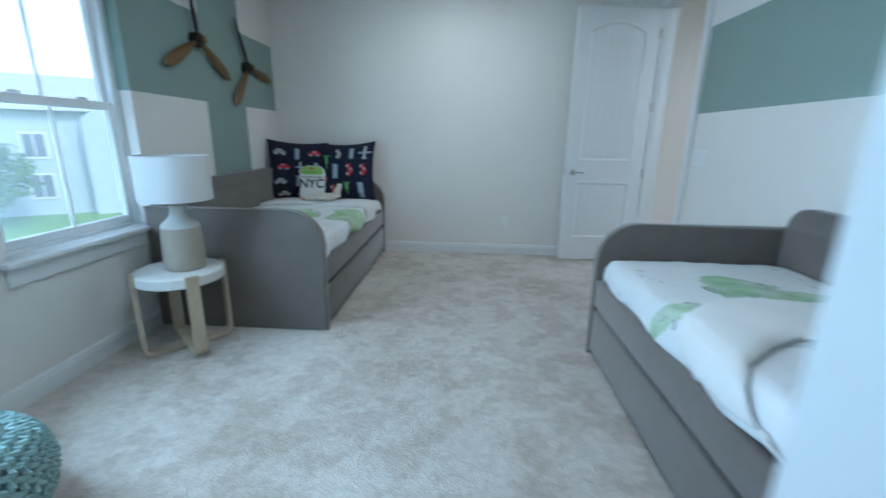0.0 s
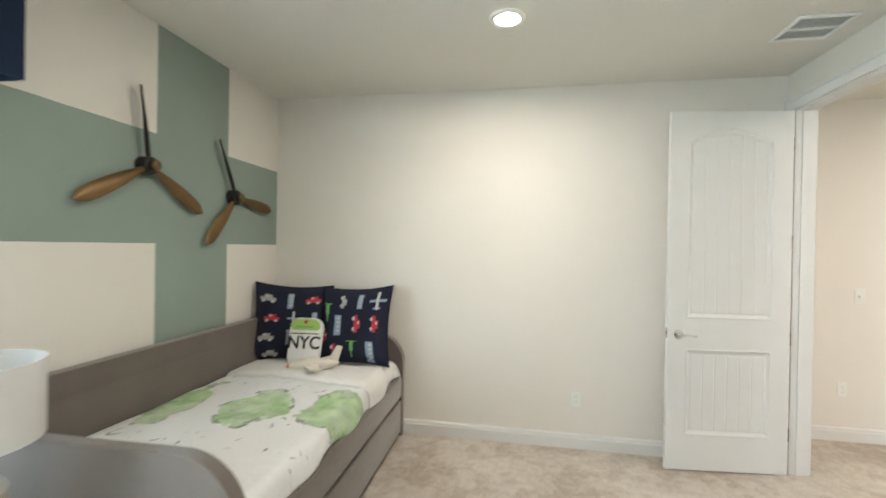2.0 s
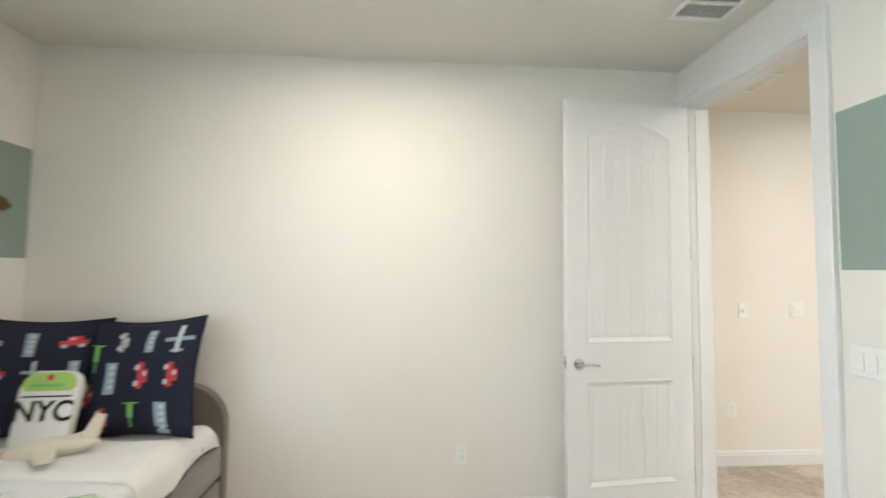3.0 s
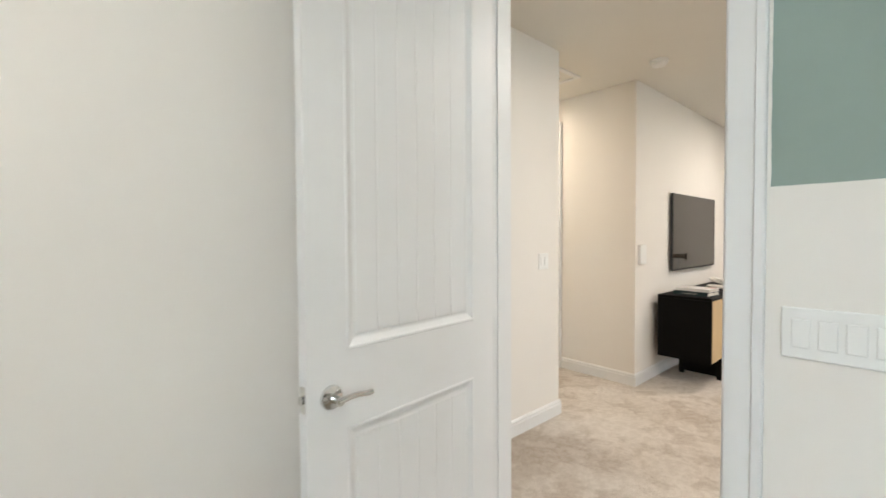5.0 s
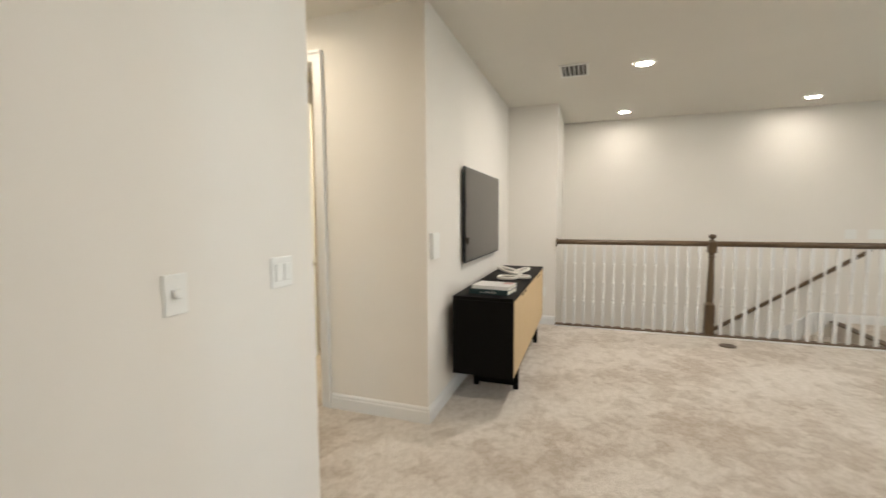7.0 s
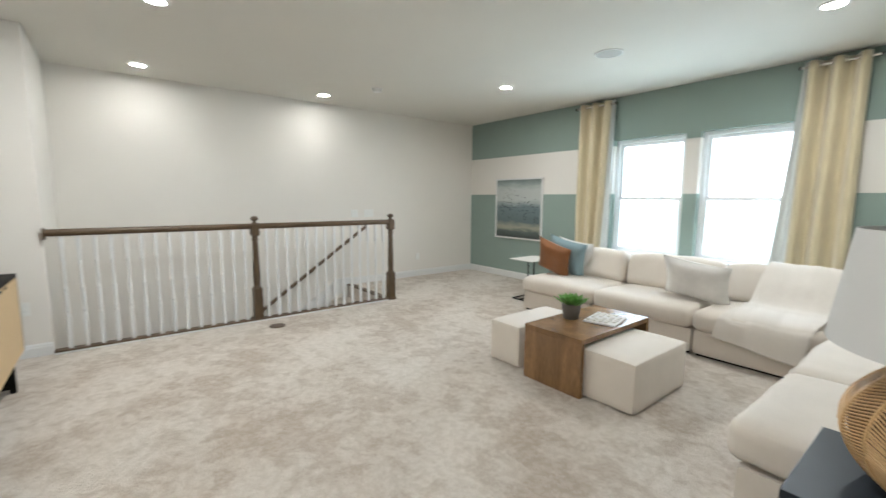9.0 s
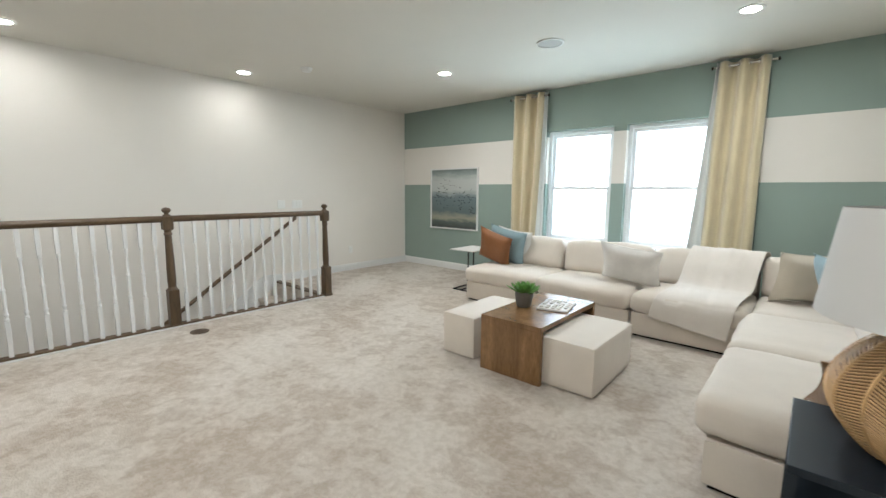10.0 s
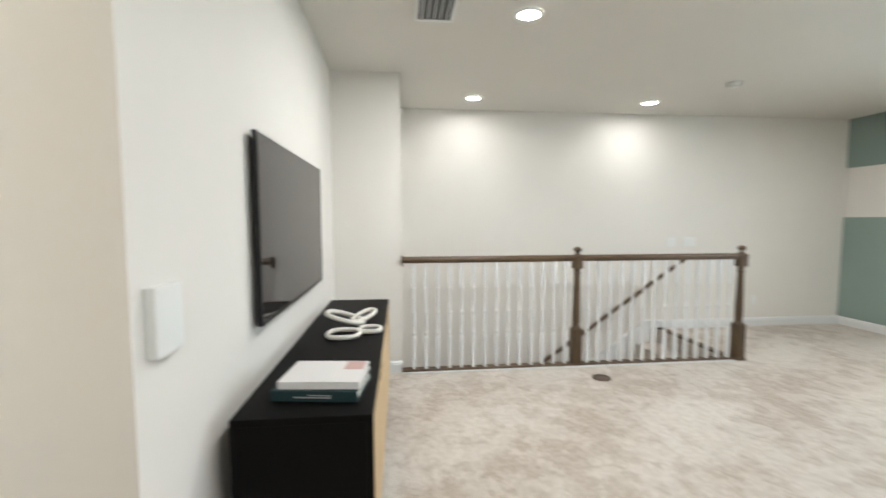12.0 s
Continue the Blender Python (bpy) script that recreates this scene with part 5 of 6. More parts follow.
# ---- sofa ----
def sofa_unit(m, label, w, d, back, side_back=False, seed=0.0):
    """One module; local x along its width, y from its front to its back."""
    top = thing("sofa_section", label, "sofa", m, "sectional sofa")
    part("base", soft_box(w - 0.012, d - 0.02, 0.222, 0.018, 0, 0, 5), M_sofa, top, smooth=True, at=pose(w / 2, d / 2 + 0.01, 0.018))
    part("plinth", boxed(0.03, w - 0.03, 0.05, d - 0.03, 0.0, 0.021), M_black_wood, top)
    sd = d - 0.20 if back else d
    part("seat_cushion", soft_box(w - 0.006, sd + 0.03, 0.185, 0.062, 0.016, 0.012, 11, seed), M_sofa, top, "plump seat cushion", True, pose(w / 2, sd / 2 - 0.015, 0.238))
    if back:
        part("backrest", soft_box(w - 0.012, 0.20, 0.435, 0.05, 0.0, 0.006, 7, seed), M_sofa, top, smooth=True, at=pose(w / 2, d - 0.105, 0.238))
        part("back_cushion", soft_box(w - 0.03, 0.22, 0.365, 0.072, 0.024, 0.020, 11, seed + 2), M_sofa, top, "slouching back cushion", True, pose(w / 2, d - 0.285, 0.405, -14))
    if side_back:
        part("backrest", soft_box(0.20, d - 0.22, 0.46, 0.05, 0.0, 0.006, 7, seed), M_sofa, top, smooth=True, at=pose(w - 0.105, d / 2 - 0.10, 0.238))
        part("back_cushion", soft_box(0.23, d - 0.36, 0.44, 0.095, 0.03, 0.022, 11, seed + 5), M_sofa, top, "slouching back cushion", True, pose(w - 0.285, d / 2 - 0.16, 0.405, 0, 14))
    return top


YF = -0.185
for i, x in enumerate((5.785, 4.805, 3.825)):
    sofa_unit(pose(x, YF, 0, 0, 0, 180), "ivory linen sofa section with a back cushion below the windows", 0.975 if i < 2 else 0.90, 0.97, True, False, i * 3.0)
sofa_unit(pose(2.92, YF, 0, 0, 0, 180), "ivory linen corner sofa section", 0.95, 0.97, True, True, 11.0)
sofa_unit(pose(2.92, YF + 0.005, 0, 0, 0, 90), "ivory linen sofa section along the side wall", 0.955, 0.95, True, False, 15.0)
sofa_unit(pose(2.92, YF + 0.968, 0, 0, 0, 90), "ivory linen open end section of the sofa", 0.95, 0.95, False, False, 19.0)


def pillow(name, label, m, w, h, t, material, seed=0.0, fringe=False):
    top = thing(name, label, "pillow", m, "pillows on the sofa")
    part("cushion", pillow_mesh(w, h, t, seed), material, top, smooth=True)
    loop = []
    for i in range(48):
        k = 4 * i / 48
        e, q = int(k), 2 * (k - int(k)) - 1
        loop.append(Vector(pillow_point(*((q, -1), (1, q), (-q, 1), (-1, -q))[e], w, h, t, 1, seed)))
    part("seam", tube(bmesh.new(), loop, 0.003, 5, True), material, top, smooth=True)


pillow("throw_pillow", "cognac leather pillow on the sofa", pose(5.65, -0.61, 0.445, 22, 17, 184), 0.47, 0.45, 0.15, M_leather, 2.0)
pillow("throw_pillow", "dusty blue linen pillow behind the leather one", pose(5.55, -0.74, 0.43, 18, 12, 188), 0.50, 0.49, 0.15, M_blue_cloth, 5.0)
pillow("throw_pillow", "plain white pillow behind the blue one", pose(5.50, -0.88, 0.43, 16, 8, 184), 0.48, 0.46, 0.15, M_white_cloth, 6.0)
pillow("throw_pillow", "pale marbled cotton pillow leaning on the sofa back", pose(3.96, -0.60, 0.425, 24, 6, 178), 0.60, 0.43, 0.15, M_marble_cloth, 8.0)
pillow("throw_pillow", "cream pillow with a dark fringe in the sofa corner", pose(2.62, -0.72, 0.43, 18, 0, 205), 0.50, 0.46, 0.17, M_cream, 10.0)
pillow("throw_pillow", "sage blue pillow on the side of the sofa", pose(2.33, -0.28, 0.43, 18, 0, 120), 0.52, 0.48, 0.16, M_blue_cloth, 14.0)
pillow("throw_pillow", "tan velvet pillow leaning at the open end of the sofa", pose(2.33, 1.47, 0.45, -52, 0, 4), 0.50, 0.48, 0.15, M_tan, 17.0)

throw = thing("throw_blanket", "white crinkled gauze throw draped over the sofa back and seat", "blanket", pose(0, 0, 0))
line = [(-1.06, 0.60), (-1.04, 0.74), (-0.96, 0.80), (-0.86, 0.785), (-0.74, 0.66), (-0.62, 0.50), (-0.50, 0.468), (-0.32, 0.460), (-0.205, 0.437), (-0.150, 0.385), (-0.132, 0.30), (-0.130, 0.21)]


def drape(u, v):
    k = v * (len(line) - 1)
    i = min(len(line) - 2, int(k))
    f = k - i
    a, b, c, d = (line[max(0, min(len(line) - 1, i + q))] for q in (-1, 0, 1, 2))

    def bend(n):
        return b[n] + 0.5 * f * (c[n] - a[n] + f * (2 * a[n] - 5 * b[n] + 4 * c[n] - d[n] + f * (3 * (b[n] - c[n]) + d[n] - a[n])))
    y, z = bend(0), bend(1)
    x0 = 2.85 + 0.20 * v
    x1 = 3.42 + 0.23 * v
    x = x0 + (x1 - x0) * u
    ripple = 0.0022 * math.sin(x * 62 + 3 * noise.noise(Vector((x * 3, v * 3, 9)))) + 0.006 * math.sin(x * 20 + v * 5) + 0.012 * noise.noise(Vector((x * 5, v * 4, 2)))
    if v > 0.78:
        z -= (v - 0.78) * (0.36 - 0.42 * u)
    return (x, y + 0.5 * ripple + 0.006 * (v > 0.8), z + 0.012 + ripple * (v < 0.85))


tb = bmesh.new()
sheet(tb, 90, 80, drape)
bl = part("cloth", tb, M_throw, throw, smooth=True)
bl.modifiers.new("thick", "SOLIDIFY").thickness = 0.006

# ---- coffee table ----
for x, lab in ((4.535, "ivory upholstered cube ottoman tucked under the wooden table"), (3.575, "ivory upholstered cube ottoman standing out beside the wooden table")):
    o = thing("ottoman", lab, "ottoman", pose(x, 0.53, 0), "ottomans at the coffee table")
    ow = 0.325 if x > 4 else 0.66
    part("body", soft_box(ow, 0.745, 0.345, 0.022, 0.012, 0.003, 9, x), M_sofa, o, smooth=True, at=pose(ow / 2, 0.3725, 0.005))
    e = bmesh.new()
    tube(e, [(0.006, 0.006, 0.335), (ow - 0.006, 0.006, 0.335), (ow - 0.006, 0.739, 0.335), (0.006, 0.739, 0.335)], 0.004, 6, True)
    part("piping", e, M_sofa, o, smooth=True)
ct = thing("waterfall_coffee_table", "knotty brown wooden waterfall table bridging the ottomans", "coffee table", pose(4.18, 0.86, 0))
part("tabletop", boxed(-0.25, 0.25, -0.47, 0.47, 0.385, 0.422, 0.002), M_table_wood, ct)
part("leg_panel", boxed(-0.25, 0.25, 0.432, 0.47, 0.0, 0.3845, 0.002), M_table_wood, ct)
part("leg_panel", boxed(-0.25, 0.25, -0.47, -0.432, 0.0, 0.3845, 0.002), M_table_wood, ct)

pot = thing("potted_succulent", "green succulent in a small grey pot on the coffee table", "plant", pose(4.30, 0.93, 0.4225))
part("pot", lathed([(0.0, 0.0), (0.052, 0.0), (0.058, 0.006), (0.072, 0.09), (0.073, 0.125), (0.068, 0.125), (0.066, 0.11), (0.0, 0.108)], 32, caps=False), M_pot, pot, "matt grey pot", True)
lf = bmesh.new()
for i in range(44):
    a = i * 2.39996
    k = (i + 1) / 44
    ln = 0.05 + 0.075 * k
    tilt = radians(78 - 66 * k)
    base = Vector((0.030 * math.sqrt(k) * math.cos(a), 0.030 * math.sqrt(k) * math.sin(a), 0.112))
    dv = Vector((math.cos(a) * math.cos(tilt), math.sin(a) * math.cos(tilt), math.sin(tilt)))
    sd = Vector((-math.sin(a), math.cos(a), 0))
    nm = dv.cross(sd)
    rows = []
    for q, wd in ((0, 0.008), (0.40, 0.018), (0.75, 0.017), (1.0, 0.002)):
        c = base + dv * ln * q + Vector((0, 0, 0.018 * q * q))
        rows.append([lf.verts.new(c + sd * wd), lf.verts.new(c + nm * wd * 0.45), lf.verts.new(c - sd * wd), lf.verts.new(c - nm * wd * 0.35)])
    for r0, r1 in zip(rows, rows[1:]):
        for q in range(4):
            lf.faces.new((r0[q], r0[(q + 1) % 4], r1[(q + 1) % 4], r1[q]))
lob = part("leaves", lf, M_succulent, pot, "fleshy green leaves", True)
lob["kind"] = "stuff"
bd = thing("game_board", "small pale board with raised white pieces on the coffee table", "board game", pose(4.10, 0.76, 0.4225, 0, 0, 12))
part("board", boxed(-0.12, 0.12, -0.15, 0.15, 0, 0.014, 0.003), M_book_white, bd)
pc = lathed([(0.016, 0.0), (0.019, 0.004), (0.016, 0.010), (0.006, 0.010)], 12)
pc_me = mesh_of("piece", pc, M_link, True)
for i in range(5):
    for j in range(6):
        if (i * 7 + j * 3) % 5:
            part("piece", pc_me, None, bd, at=pose(-0.09 + i * 0.045, -0.12 + j * 0.047, 0.0142))

# c-shaped table
c = thing("c_shaped_side_table", "small white-topped side table on a black metal frame", "side table", pose(0, 0, 0))
part("tabletop", boxed(5.90, 6.29, -0.99, -0.48, 0.548, 0.560, 0.005), M_stone, c, "thin white top")
fr = bmesh.new()
tube(fr, [(6.12, -0.68, 0.547), (6.12, -0.68, 0.012)], 0.010, 8)
tube(fr, [(6.12, -0.80, 0.547), (6.12, -0.80, 0.012)], 0.010, 8)
part("posts", fr, M_black_metal, c, smooth=True)
ft = bmesh.new()
tube(ft, [(5.93, -0.96, 0.010), (6.24, -0.96, 0.010), (6.24, -0.51, 0.010), (5.93, -0.51, 0.010)], 0.008, 8, True)
tube(ft, [(6.12, -0.96, 0.010), (6.12, -0.51, 0.010)], 0.008, 8)
part("foot_frame", ft, M_black_metal, c, smooth=True)

# ---- side table with basket lamp ----
st = thing("metal_side_table", "navy metal side table with a lower shelf beside the sofa", "side table", pose(0, 0, 0))
tx0, tx1, ty0, ty1, tz = 1.985, 2.615, 1.89, 2.40, 0.60
part("tabletop", boxed(tx0, tx1, ty0, ty1, tz - 0.025, tz, 0.002), M_blue_metal, st)
for x in (tx0, tx1 - 0.025):
    for y in (ty0, ty1 - 0.025):
        part("leg", boxed(x, x + 0.025, y, y + 0.025, 0, tz - 0.0252), M_blue_metal, st)
part("back_panel", boxed(tx0 + 0.026, tx1 - 0.026, ty0 + 0.004, ty0 + 0.018, 0.181, tz - 0.0255), M_blue_metal, st)
part("side_panel", boxed(tx0 + 0.004, tx0 + 0.018, ty0 + 0.026, ty1 - 0.026, 0.181, tz - 0.0255), M_blue_metal, st)
part("shelf", boxed(tx0 + 0.003, tx1 - 0.003, ty0 + 0.003, ty1 - 0.003, 0.16, 0.18), M_blue_metal, st)
bl2 = thing("basket_lamp", "woven rattan table lamp with a large white shade", "lamp", pose(2.30, 2.13, tz + 0.0005))


def basket_r(k):
    return 0.075 + 0.172 * math.sin(math.pi * min(1, max(0, 0.10 + 0.86 * k))) ** 0.8


part("lining", lathed([(0.001, 0.004)] + [(basket_r(i / 20) - 0.014, 0.004 + 0.36 * i / 20) for i in range(21)] + [(0.001, 0.366)], 36, caps=False), M_wicker_dark, bl2, "dark inside of the weave", True)
st_me = bmesh.new()
NR = 16
for rib in range(NR):
    a = 2 * math.pi * rib / NR
    tube(st_me, [((basket_r(i / 16) + 0.003) * math.cos(a), (basket_r(i / 16) + 0.003) * math.sin(a), 0.004 + 0.36 * i / 16) for i in range(17)], 0.0055, 6)
part("ribs", st_me, M_wicker, bl2, "upright rattan ribs", True)
wv = bmesh.new()
for row in range(40):
    k = (row + 0.5) / 40
    z = 0.004 + 0.36 * k
    for rib in range(NR):
        a0, a1 = 2 * math.pi * rib / NR, 2 * math.pi * (rib + 1) / NR
        lean = 0.016 if rib % 2 else -0.016
        pts = []
        for q in (0.0, 0.5, 1.0):
            kk = min(1, max(0, k + lean * (q - 0.5) / 0.36 * 2))
            r = basket_r(kk) + 0.002 + 0.003 * random.random()
            a = a0 + (a1 - a0) * q
            pts.append((r * math.cos(a), r * math.sin(a), 0.004 + 0.36 * kk))
        tube(wv, pts, 0.0029, 5)
w_ob = part("weave", wv, M_wicker, bl2, "slanting rattan strands", True)
w_ob["kind"] = "stuff"
s2 = part("shade", lathed([(0.300, 0.395), (0.262, 0.700), (0.2585, 0.700), (0.2965, 0.395), (0.300, 0.395)], 64, caps=False), M_shade, bl2, "white tapered linen shade", True)
part("stem", tube(bmesh.new(), [(0, 0, 0.366), (0, 0, 0.69)], 0.008), M_chrome, bl2)
sp = bmesh.new()
for a in (10, 130, 250):
    tube(sp, [(0, 0, 0.675), (0.26 * math.cos(radians(a)), 0.26 * math.sin(radians(a)), 0.695)], 0.003, 6)
part("spider", sp, M_chrome, s2)

# ---- picture ----
pic = thing("framed_print", "white-framed print of birds over a grey sea", "picture", pose(7.22, YW, 0.69))
pw, ph = 0.52, 1.03
f = bmesh.new()
for a in ((-pw, -pw + 0.022, 0, ph), (pw - 0.022, pw, 0, ph), (-pw + 0.022, pw - 0.022, 0, 0.022), (-pw + 0.022, pw - 0.022, ph - 0.022, ph)):
    box(f, a[0], a[1], -0.001 + 0.002, 0.035, a[2], a[3], 0.002, 1)
part("frame", f, M_trim, pic, "thin white frame")
part("print", boxed(-pw + 0.0225, pw - 0.0225, 0.004, 0.018, 0.0225, ph - 0.0225), M_picture, pic)
birds = bmesh.new()
for i in range(95):
    x = random.uniform(-pw + 0.06, pw - 0.06)
    z = min(0.93, max(0.2, random.gauss(0.56, 0.13) + 0.05 * math.sin(x * 5)))
    sz = random.uniform(0.014, 0.034)
    t = random.uniform(-0.5, 0.5)
    cx, sx = math.cos(t), math.sin(t)

    def q(u, v):
        return birds.verts.new((x + (u * cx - v * sx) * sz, 0.0186, z + (u * sx + v * cx) * sz))
    birds.faces.new((q(-1, 0.35), q(-0.1, -0.15), q(0, 0.2)))
    birds.faces.new((q(1, 0.4), q(0, 0.2), q(0.1, -0.15)))
part("bird_specks", birds, M_ink, pic, "dark specks of flying birds")["kind"] = "stuff"


# ---- curtains ----
def curtain(outer, top_in, foot_in, lining_top, lining_foot, label):
    """A pleated satin panel on a short rod, its white lining showing at the window side."""
    x0, x1 = min(outer, top_in), max(outer, top_in)
    cx, w = (x0 + x1) / 2, (x1 - x0) / 2
    top = thing("curtain_panel", label, "curtain", pose(cx, YW + 0.085, 0), "curtains at the loft windows")

    def fold(u, v):
        inner = foot_in + (top_in - foot_in) * v ** 0.8
        edge = lining_foot + (lining_top - lining_foot) * v ** 0.8
        wander = 0.5 * noise.noise(Vector((u * 3, v * 1.4, 5 + x0)))
        x = outer + (inner - outer) * u / 0.8 if u < 0.8 else inner + (edge - inner) * (u - 0.8) / 0.2
        x += 0.012 * noise.noise(Vector((u * 5, v * 1.7, 3 + x0))) * (1 - v)
        wave = math.sin(u / 0.8 * 2.5 * 2 * math.pi + wander * (1 - v))
        amp = (0.058 - 0.012 * (1 - v)) * (1.0 + 0.35 * noise.noise(Vector((u * 4, v * 2, x0))))
        y = amp * math.copysign(abs(wave) ** 0.75, wave) + 0.005 * noise.noise(Vector((u * 14, v * 6, 1)))
        if u > 0.8:
            y -= 0.02 * (u - 0.8) / 0.2
        return (x - cx, y, 0.02 + 2.675 * v)
    for nm, m_, lab, a, b, n in (("panel", M_curtain, "straw-coloured satin", 0.0, 0.8, 90), ("lining_edge", M_lining, "white lining edge", 0.8, 1.0, 24)):
        bm = bmesh.new()
        sheet(bm, n, 30, lambda u, v: fold(a + (b - a) * u, v))
        ob = part(nm, bm, m_, top, lab, True)
        ob.modifiers.new("thick", "SOLIDIFY").thickness = 0.003
    part("rod", tube(bmesh.new(), [(-w - 0.05, 0.0, 2.650), (w + 0.05, 0.0, 2.650)], 0.0125, 12), M_chrome, top, "nickel rod", True)
    for sx in (-1, 1):
        part("finial", lathed([(0.013, 0), (0.018, 0.004), (0.018, 0.016), (0.010, 0.022)], 14), M_black_metal, top, smooth=True, at=pose(sx * (w + 0.05), 0, 2.650, 0, 90 * sx))
        part("bracket", boxed(sx * (w + 0.02) - 0.008, sx * (w + 0.02) + 0.008, -0.084, -0.013, 2.640, 2.660), M_chrome, top)
    for i in range(5):
        p = fold(0.8 * (i + 0.5) / 5 + 0.08, 0.982)
        rb = bmesh.new()
        tube(rb, [(0, 0.022 * math.cos(2 * math.pi * k / 16), 0.022 * math.sin(2 * math.pi * k / 16)) for k in range(16)], 0.004, 6, True)
        part("grommet", rb, M_chrome, top, smooth=True, at=pose(p[0], 0, 2.650))


curtain(6.02, 5.54, 5.66, 5.49, 5.49, "straw-coloured grommet curtain panel beside the picture")
curtain(3.07, 3.51, 3.555, 3.53, 3.74, "straw-coloured grommet curtain panel beside the windows")


# ---- outside ----
GZ = -3.3
solid("ground", boxed(-2000, 2000, -2000, 2000, GZ - 0.2, GZ), M_grass, "mown lawn around the houses", "lawn", "structure")
solid("driveway", boxed(-10.5, -2.9, -6, 9.0, GZ, GZ + 0.03), M_road, "pale concrete driveway below the window", "driveway", "structure")
solid("road", boxed(-34.0, -29.5, -100, 100, GZ, GZ + 0.04), M_road, "pale concrete street", "road", "structure")


def house(x, y, w, d, h, rise, siding, label, turn=0.0):
    top = thing("house", label, "house", pose(x, y, GZ, 0, 0, turn), "houses across the lawn")
    part("walls", boxed(-w / 2, w / 2, -d / 2, d / 2, 0, h), siding, top)
    e = 0.4
    part("roof", prism(bmesh.new(), [(-d / 2 - e, h), (d / 2 + e, h), (0, h + rise)], "x", -w / 2 - e, w / 2 + e), M_roof, top)
    gw = min(4.0, w * 0.35)
    g = bmesh.new()
    box(g, w * 0.12, w * 0.12 + gw, -d / 2 - 0.8, -d / 2 + 0.2, 0, h - 0.4)
    prism(g, [(w * 0.12, h - 0.4), (w * 0.12 + gw, h - 0.4), (w * 0.12 + gw / 2, h + 1.2)], "y", -d / 2 - 0.8, 0)
    part("gable", g, siding, top)
    for fx in (w * 0.12 + gw * 0.5, -w * 0.30, -w * 0.08):
        y0 = -d / 2 - (0.8 if fx > 0 else 0)
        for z in ((0.9, h * 0.55) if h > 4 else (0.9,)):
            wd = part("window", boxed(fx - 0.55, fx + 0.55, y0 - 0.06, y0 + 0.02, z, z + 1.4), M_trim, top, "white-framed window")
            for a in (-0.46, 0.03):
                part("pane", boxed(fx + a, fx + a + 0.43, y0 - 0.075, y0 - 0.061, z + 0.1, z + 1.3), M_pane, wd)


house(-25.0, 26.0, 11, 9, 5.6, 2.2, M_stucco, "grey-blue two-storey house across the lawn", 35)
house(-44.0, 15.0, 13, 9, 3.2, 2.4, M_stucco, "low grey-blue house with a shingle roof across the street", 80)
house(-44.0, 33.0, 12, 9, 5.2, 2.2, M_stucco_2, "pale two-storey house in the distance", 60)
house(-34.0, -6.0, 13, 9, 5.4, 2.2, M_stucco_2, "pale two-storey house down the street", 95)


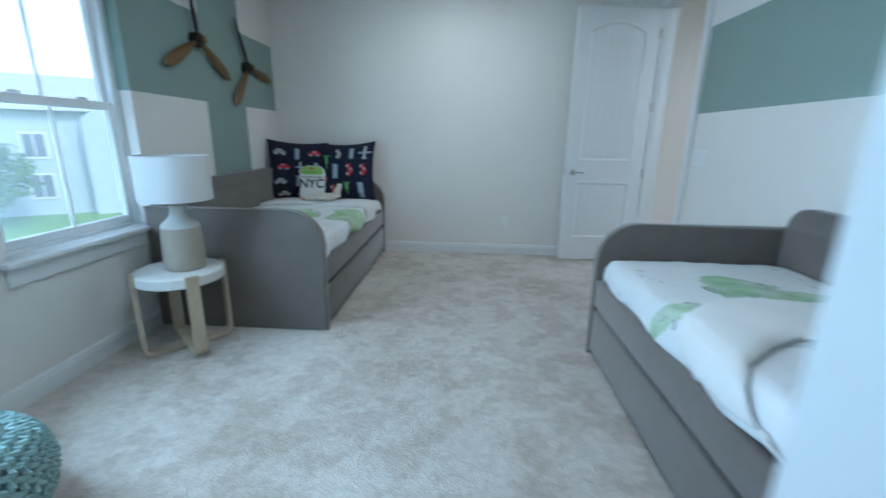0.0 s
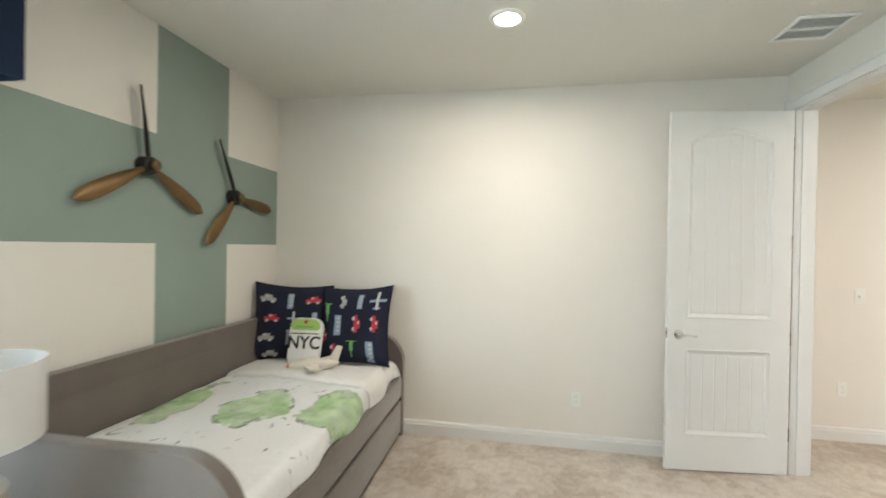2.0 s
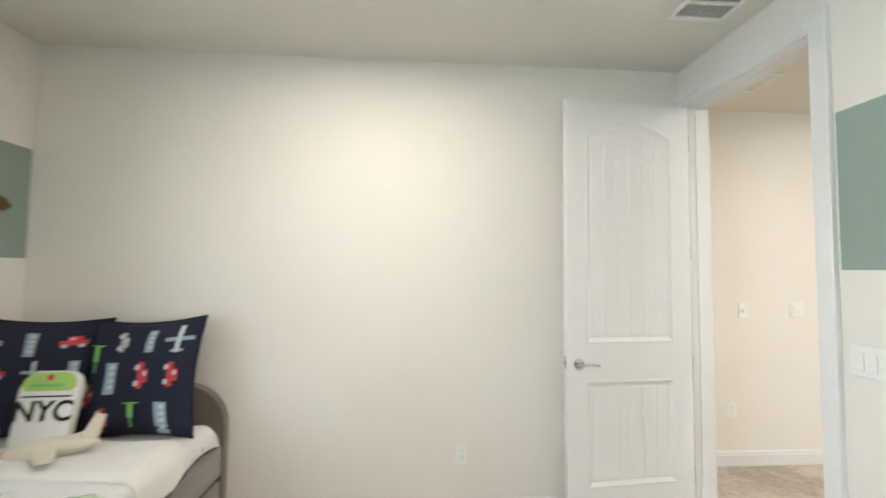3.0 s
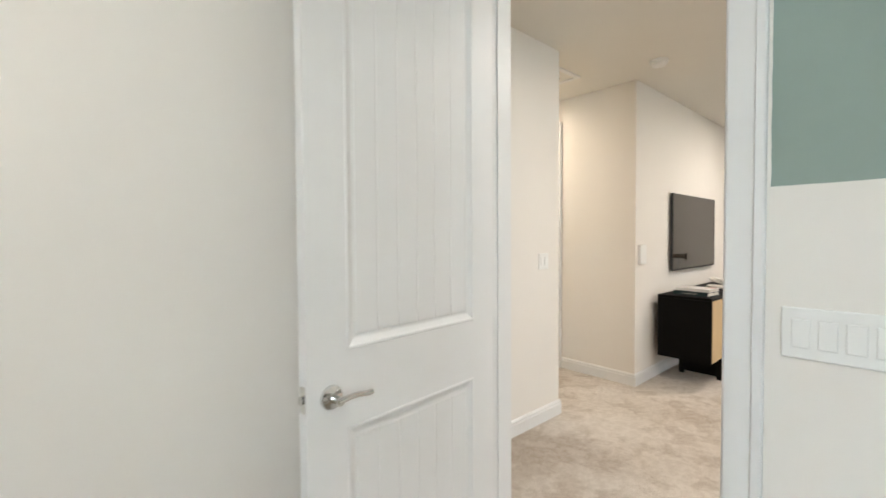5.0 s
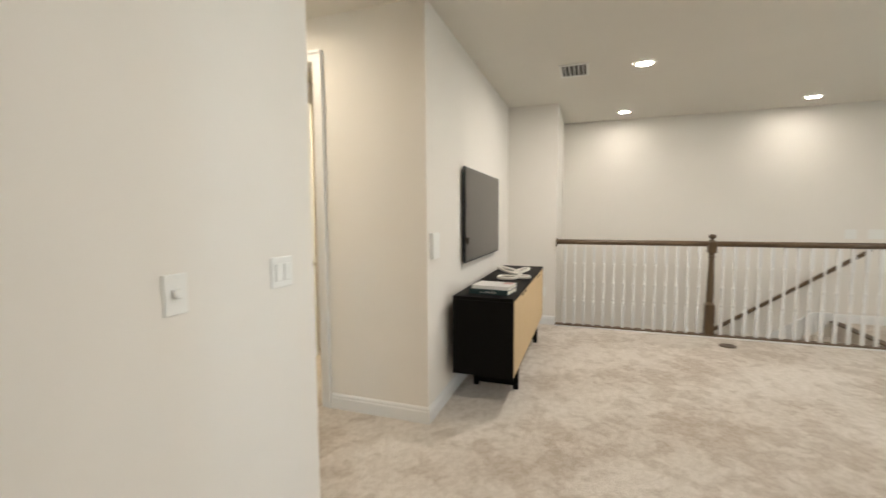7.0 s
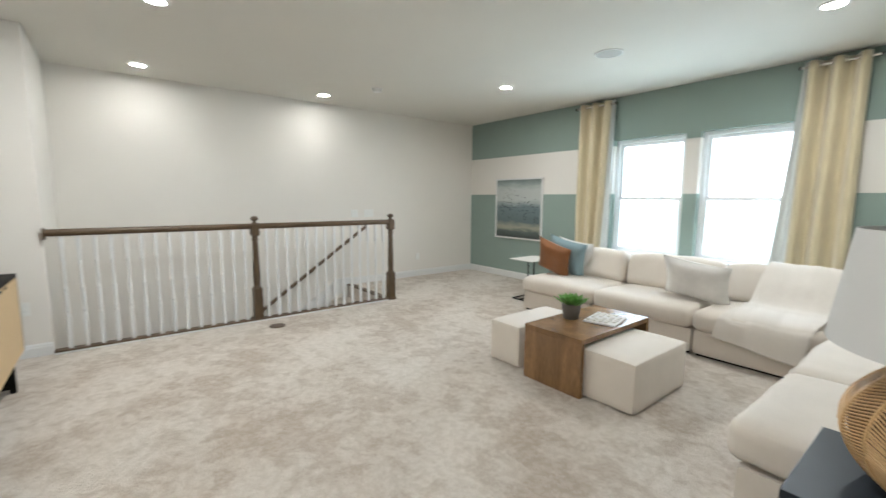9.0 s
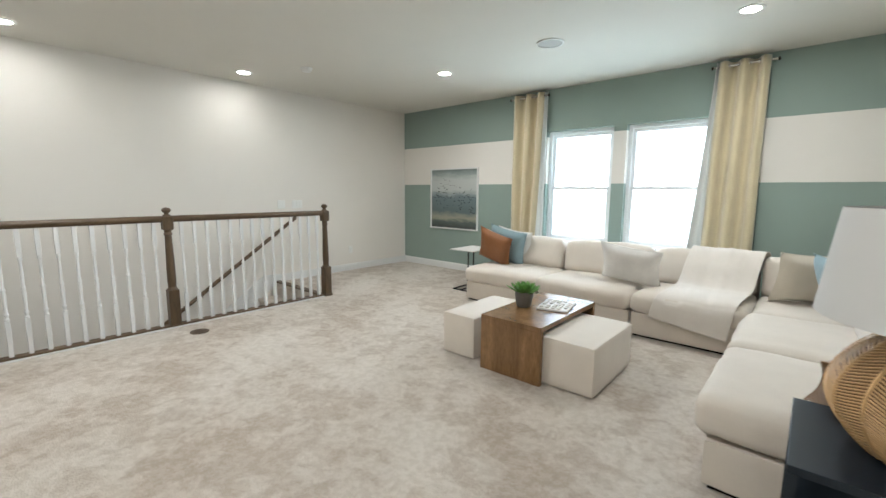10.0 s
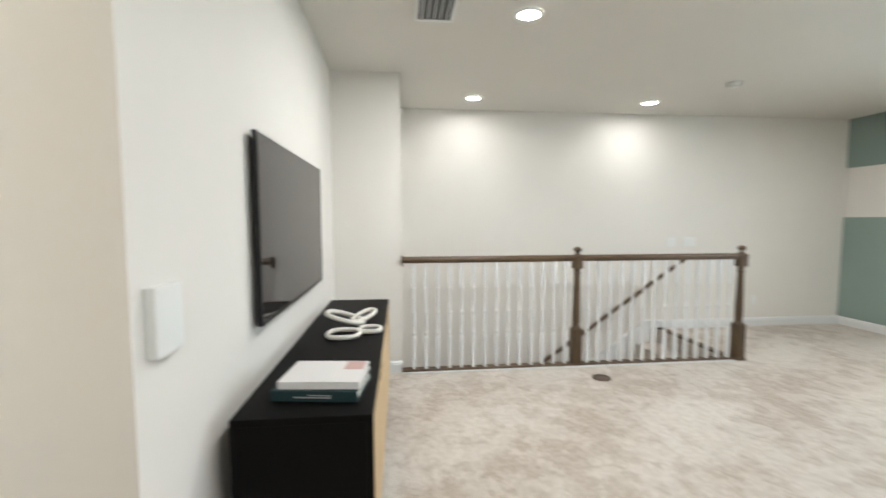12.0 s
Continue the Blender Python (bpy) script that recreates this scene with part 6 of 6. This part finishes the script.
def tree(x, y, h, r, label, seed, palm=False):
    rng = random.Random(seed)
    top = thing("palm_tree" if palm else "shrub_tree", label, "tree", pose(x, y, GZ), "trees on the lawn")
    tr = bmesh.new()
    tube(tr, [(0.05 * math.sin(k * 2), 0.04 * k, h * 0.62 * k / 5) for k in range(6)], 0.13 if palm else 0.09, 10)
    part("trunk", tr, M_bark, top, smooth=True)
    cr = bmesh.new()
    if palm:
        for i in range(26):
            a, up = rng.uniform(0, 6.28), rng.uniform(-0.2, 1.1)
            prev = None
            for k in range(9):
                q = k / 8
                p = Vector((math.cos(a) * r * q, math.sin(a) * r * q, h * 0.62 + r * (up * q - 0.9 * q * q)))
                sd = Vector((-math.sin(a), math.cos(a), 0)) * (0.28 * math.sin(3.0 * min(1, q + 0.08)))
                for sgn in (-1, 1):
                    tip = p + sd * sgn + Vector((0, 0, -0.12))
                    w = Vector((math.cos(a), math.sin(a), 0)) * 0.10
                    cr.faces.new([cr.verts.new(c) for c in (p - w, p + w, tip + w * 0.6)])
    else:
        for i in range(1900):
            v = Vector((rng.gauss(0, 1), rng.gauss(0, 1), rng.gauss(0, 1))).normalized()
            k = rng.uniform(0.5, 1.0) ** 0.6 * (1 + 0.35 * noise.noise(v * 2.2 + Vector((seed, 0, 0))))
            c = Vector((v.x * r * k, v.y * r * k, h * 0.58 + v.z * h * 0.42 * k))
            s_ = rng.uniform(0.10, 0.2)
            t1, t2 = Vector((rng.gauss(0, 1), rng.gauss(0, 1), rng.gauss(0, 1))).normalized() * s_, Vector((rng.gauss(0, 1), rng.gauss(0, 1), rng.gauss(0, 1))).normalized() * s_
            cr.faces.new([cr.verts.new(c - t1), cr.verts.new(c + t2 * 0.6), cr.verts.new(c + t1), cr.verts.new(c - t2 * 0.6)])
    part("crown", cr, M_leaf, top, "green leaves")


tree(-13.5, 8.2, 4.4, 1.7, "green palm tree on the lawn", 3, True)
tree(-22.5, 17.5, 3.4, 1.6, "green leafy tree on the lawn", 5)
tree(-25.0, 12.0, 3.4, 1.8, "green leafy shrub on the lawn", 7)
tree(-23.0, 18.5, 4.2, 2.2, "green leafy tree on the lawn", 9)
tree(-26.0, 7.0, 3.2, 1.5, "green leafy shrub on the lawn", 11)
hedge = bmesh.new()
rng = random.Random(21)
for i in range(2600):
    c = Vector((rng.uniform(-24.4, -23.4), rng.uniform(4, 18), GZ + rng.uniform(0.0, 0.75)))
    t1, t2 = Vector((rng.gauss(0, 1), rng.gauss(0, 1), rng.gauss(0, 1))).normalized() * 0.13, Vector((rng.gauss(0, 1), rng.gauss(0, 1), rng.gauss(0, 1))).normalized() * 0.09
    hedge.faces.new([hedge.verts.new(c - t1), hedge.verts.new(c + t2), hedge.verts.new(c + t1), hedge.verts.new(c - t2)])
solid("hedge", hedge, M_leaf, "low green hedge along the lawn", "hedge", "stuff")
woods = bmesh.new()
for i in range(3200):
    y = rng.uniform(-70, 130)
    h = 4.2 + 2.2 * noise.noise(Vector((y * 0.09, 0, 3))) + 1.2 * noise.noise(Vector((y * 0.35, 0, 7)))
    c = Vector((rng.uniform(-84, -76), y, GZ + h * rng.uniform(0.0, 1.0) ** 0.7))
    t1, t2 = Vector((rng.gauss(0, 1), rng.gauss(0, 1), rng.gauss(0, 1))).normalized() * 0.95, Vector((rng.gauss(0, 1), rng.gauss(0, 1), rng.gauss(0, 1))).normalized() * 0.75
    woods.faces.new([woods.verts.new(c - t1), woods.verts.new(c + t2), woods.verts.new(c + t1), woods.verts.new(c - t2)])
solid("distant_woods", woods, M_leaf, "far green belt of trees behind the houses", "woods", "stuff")
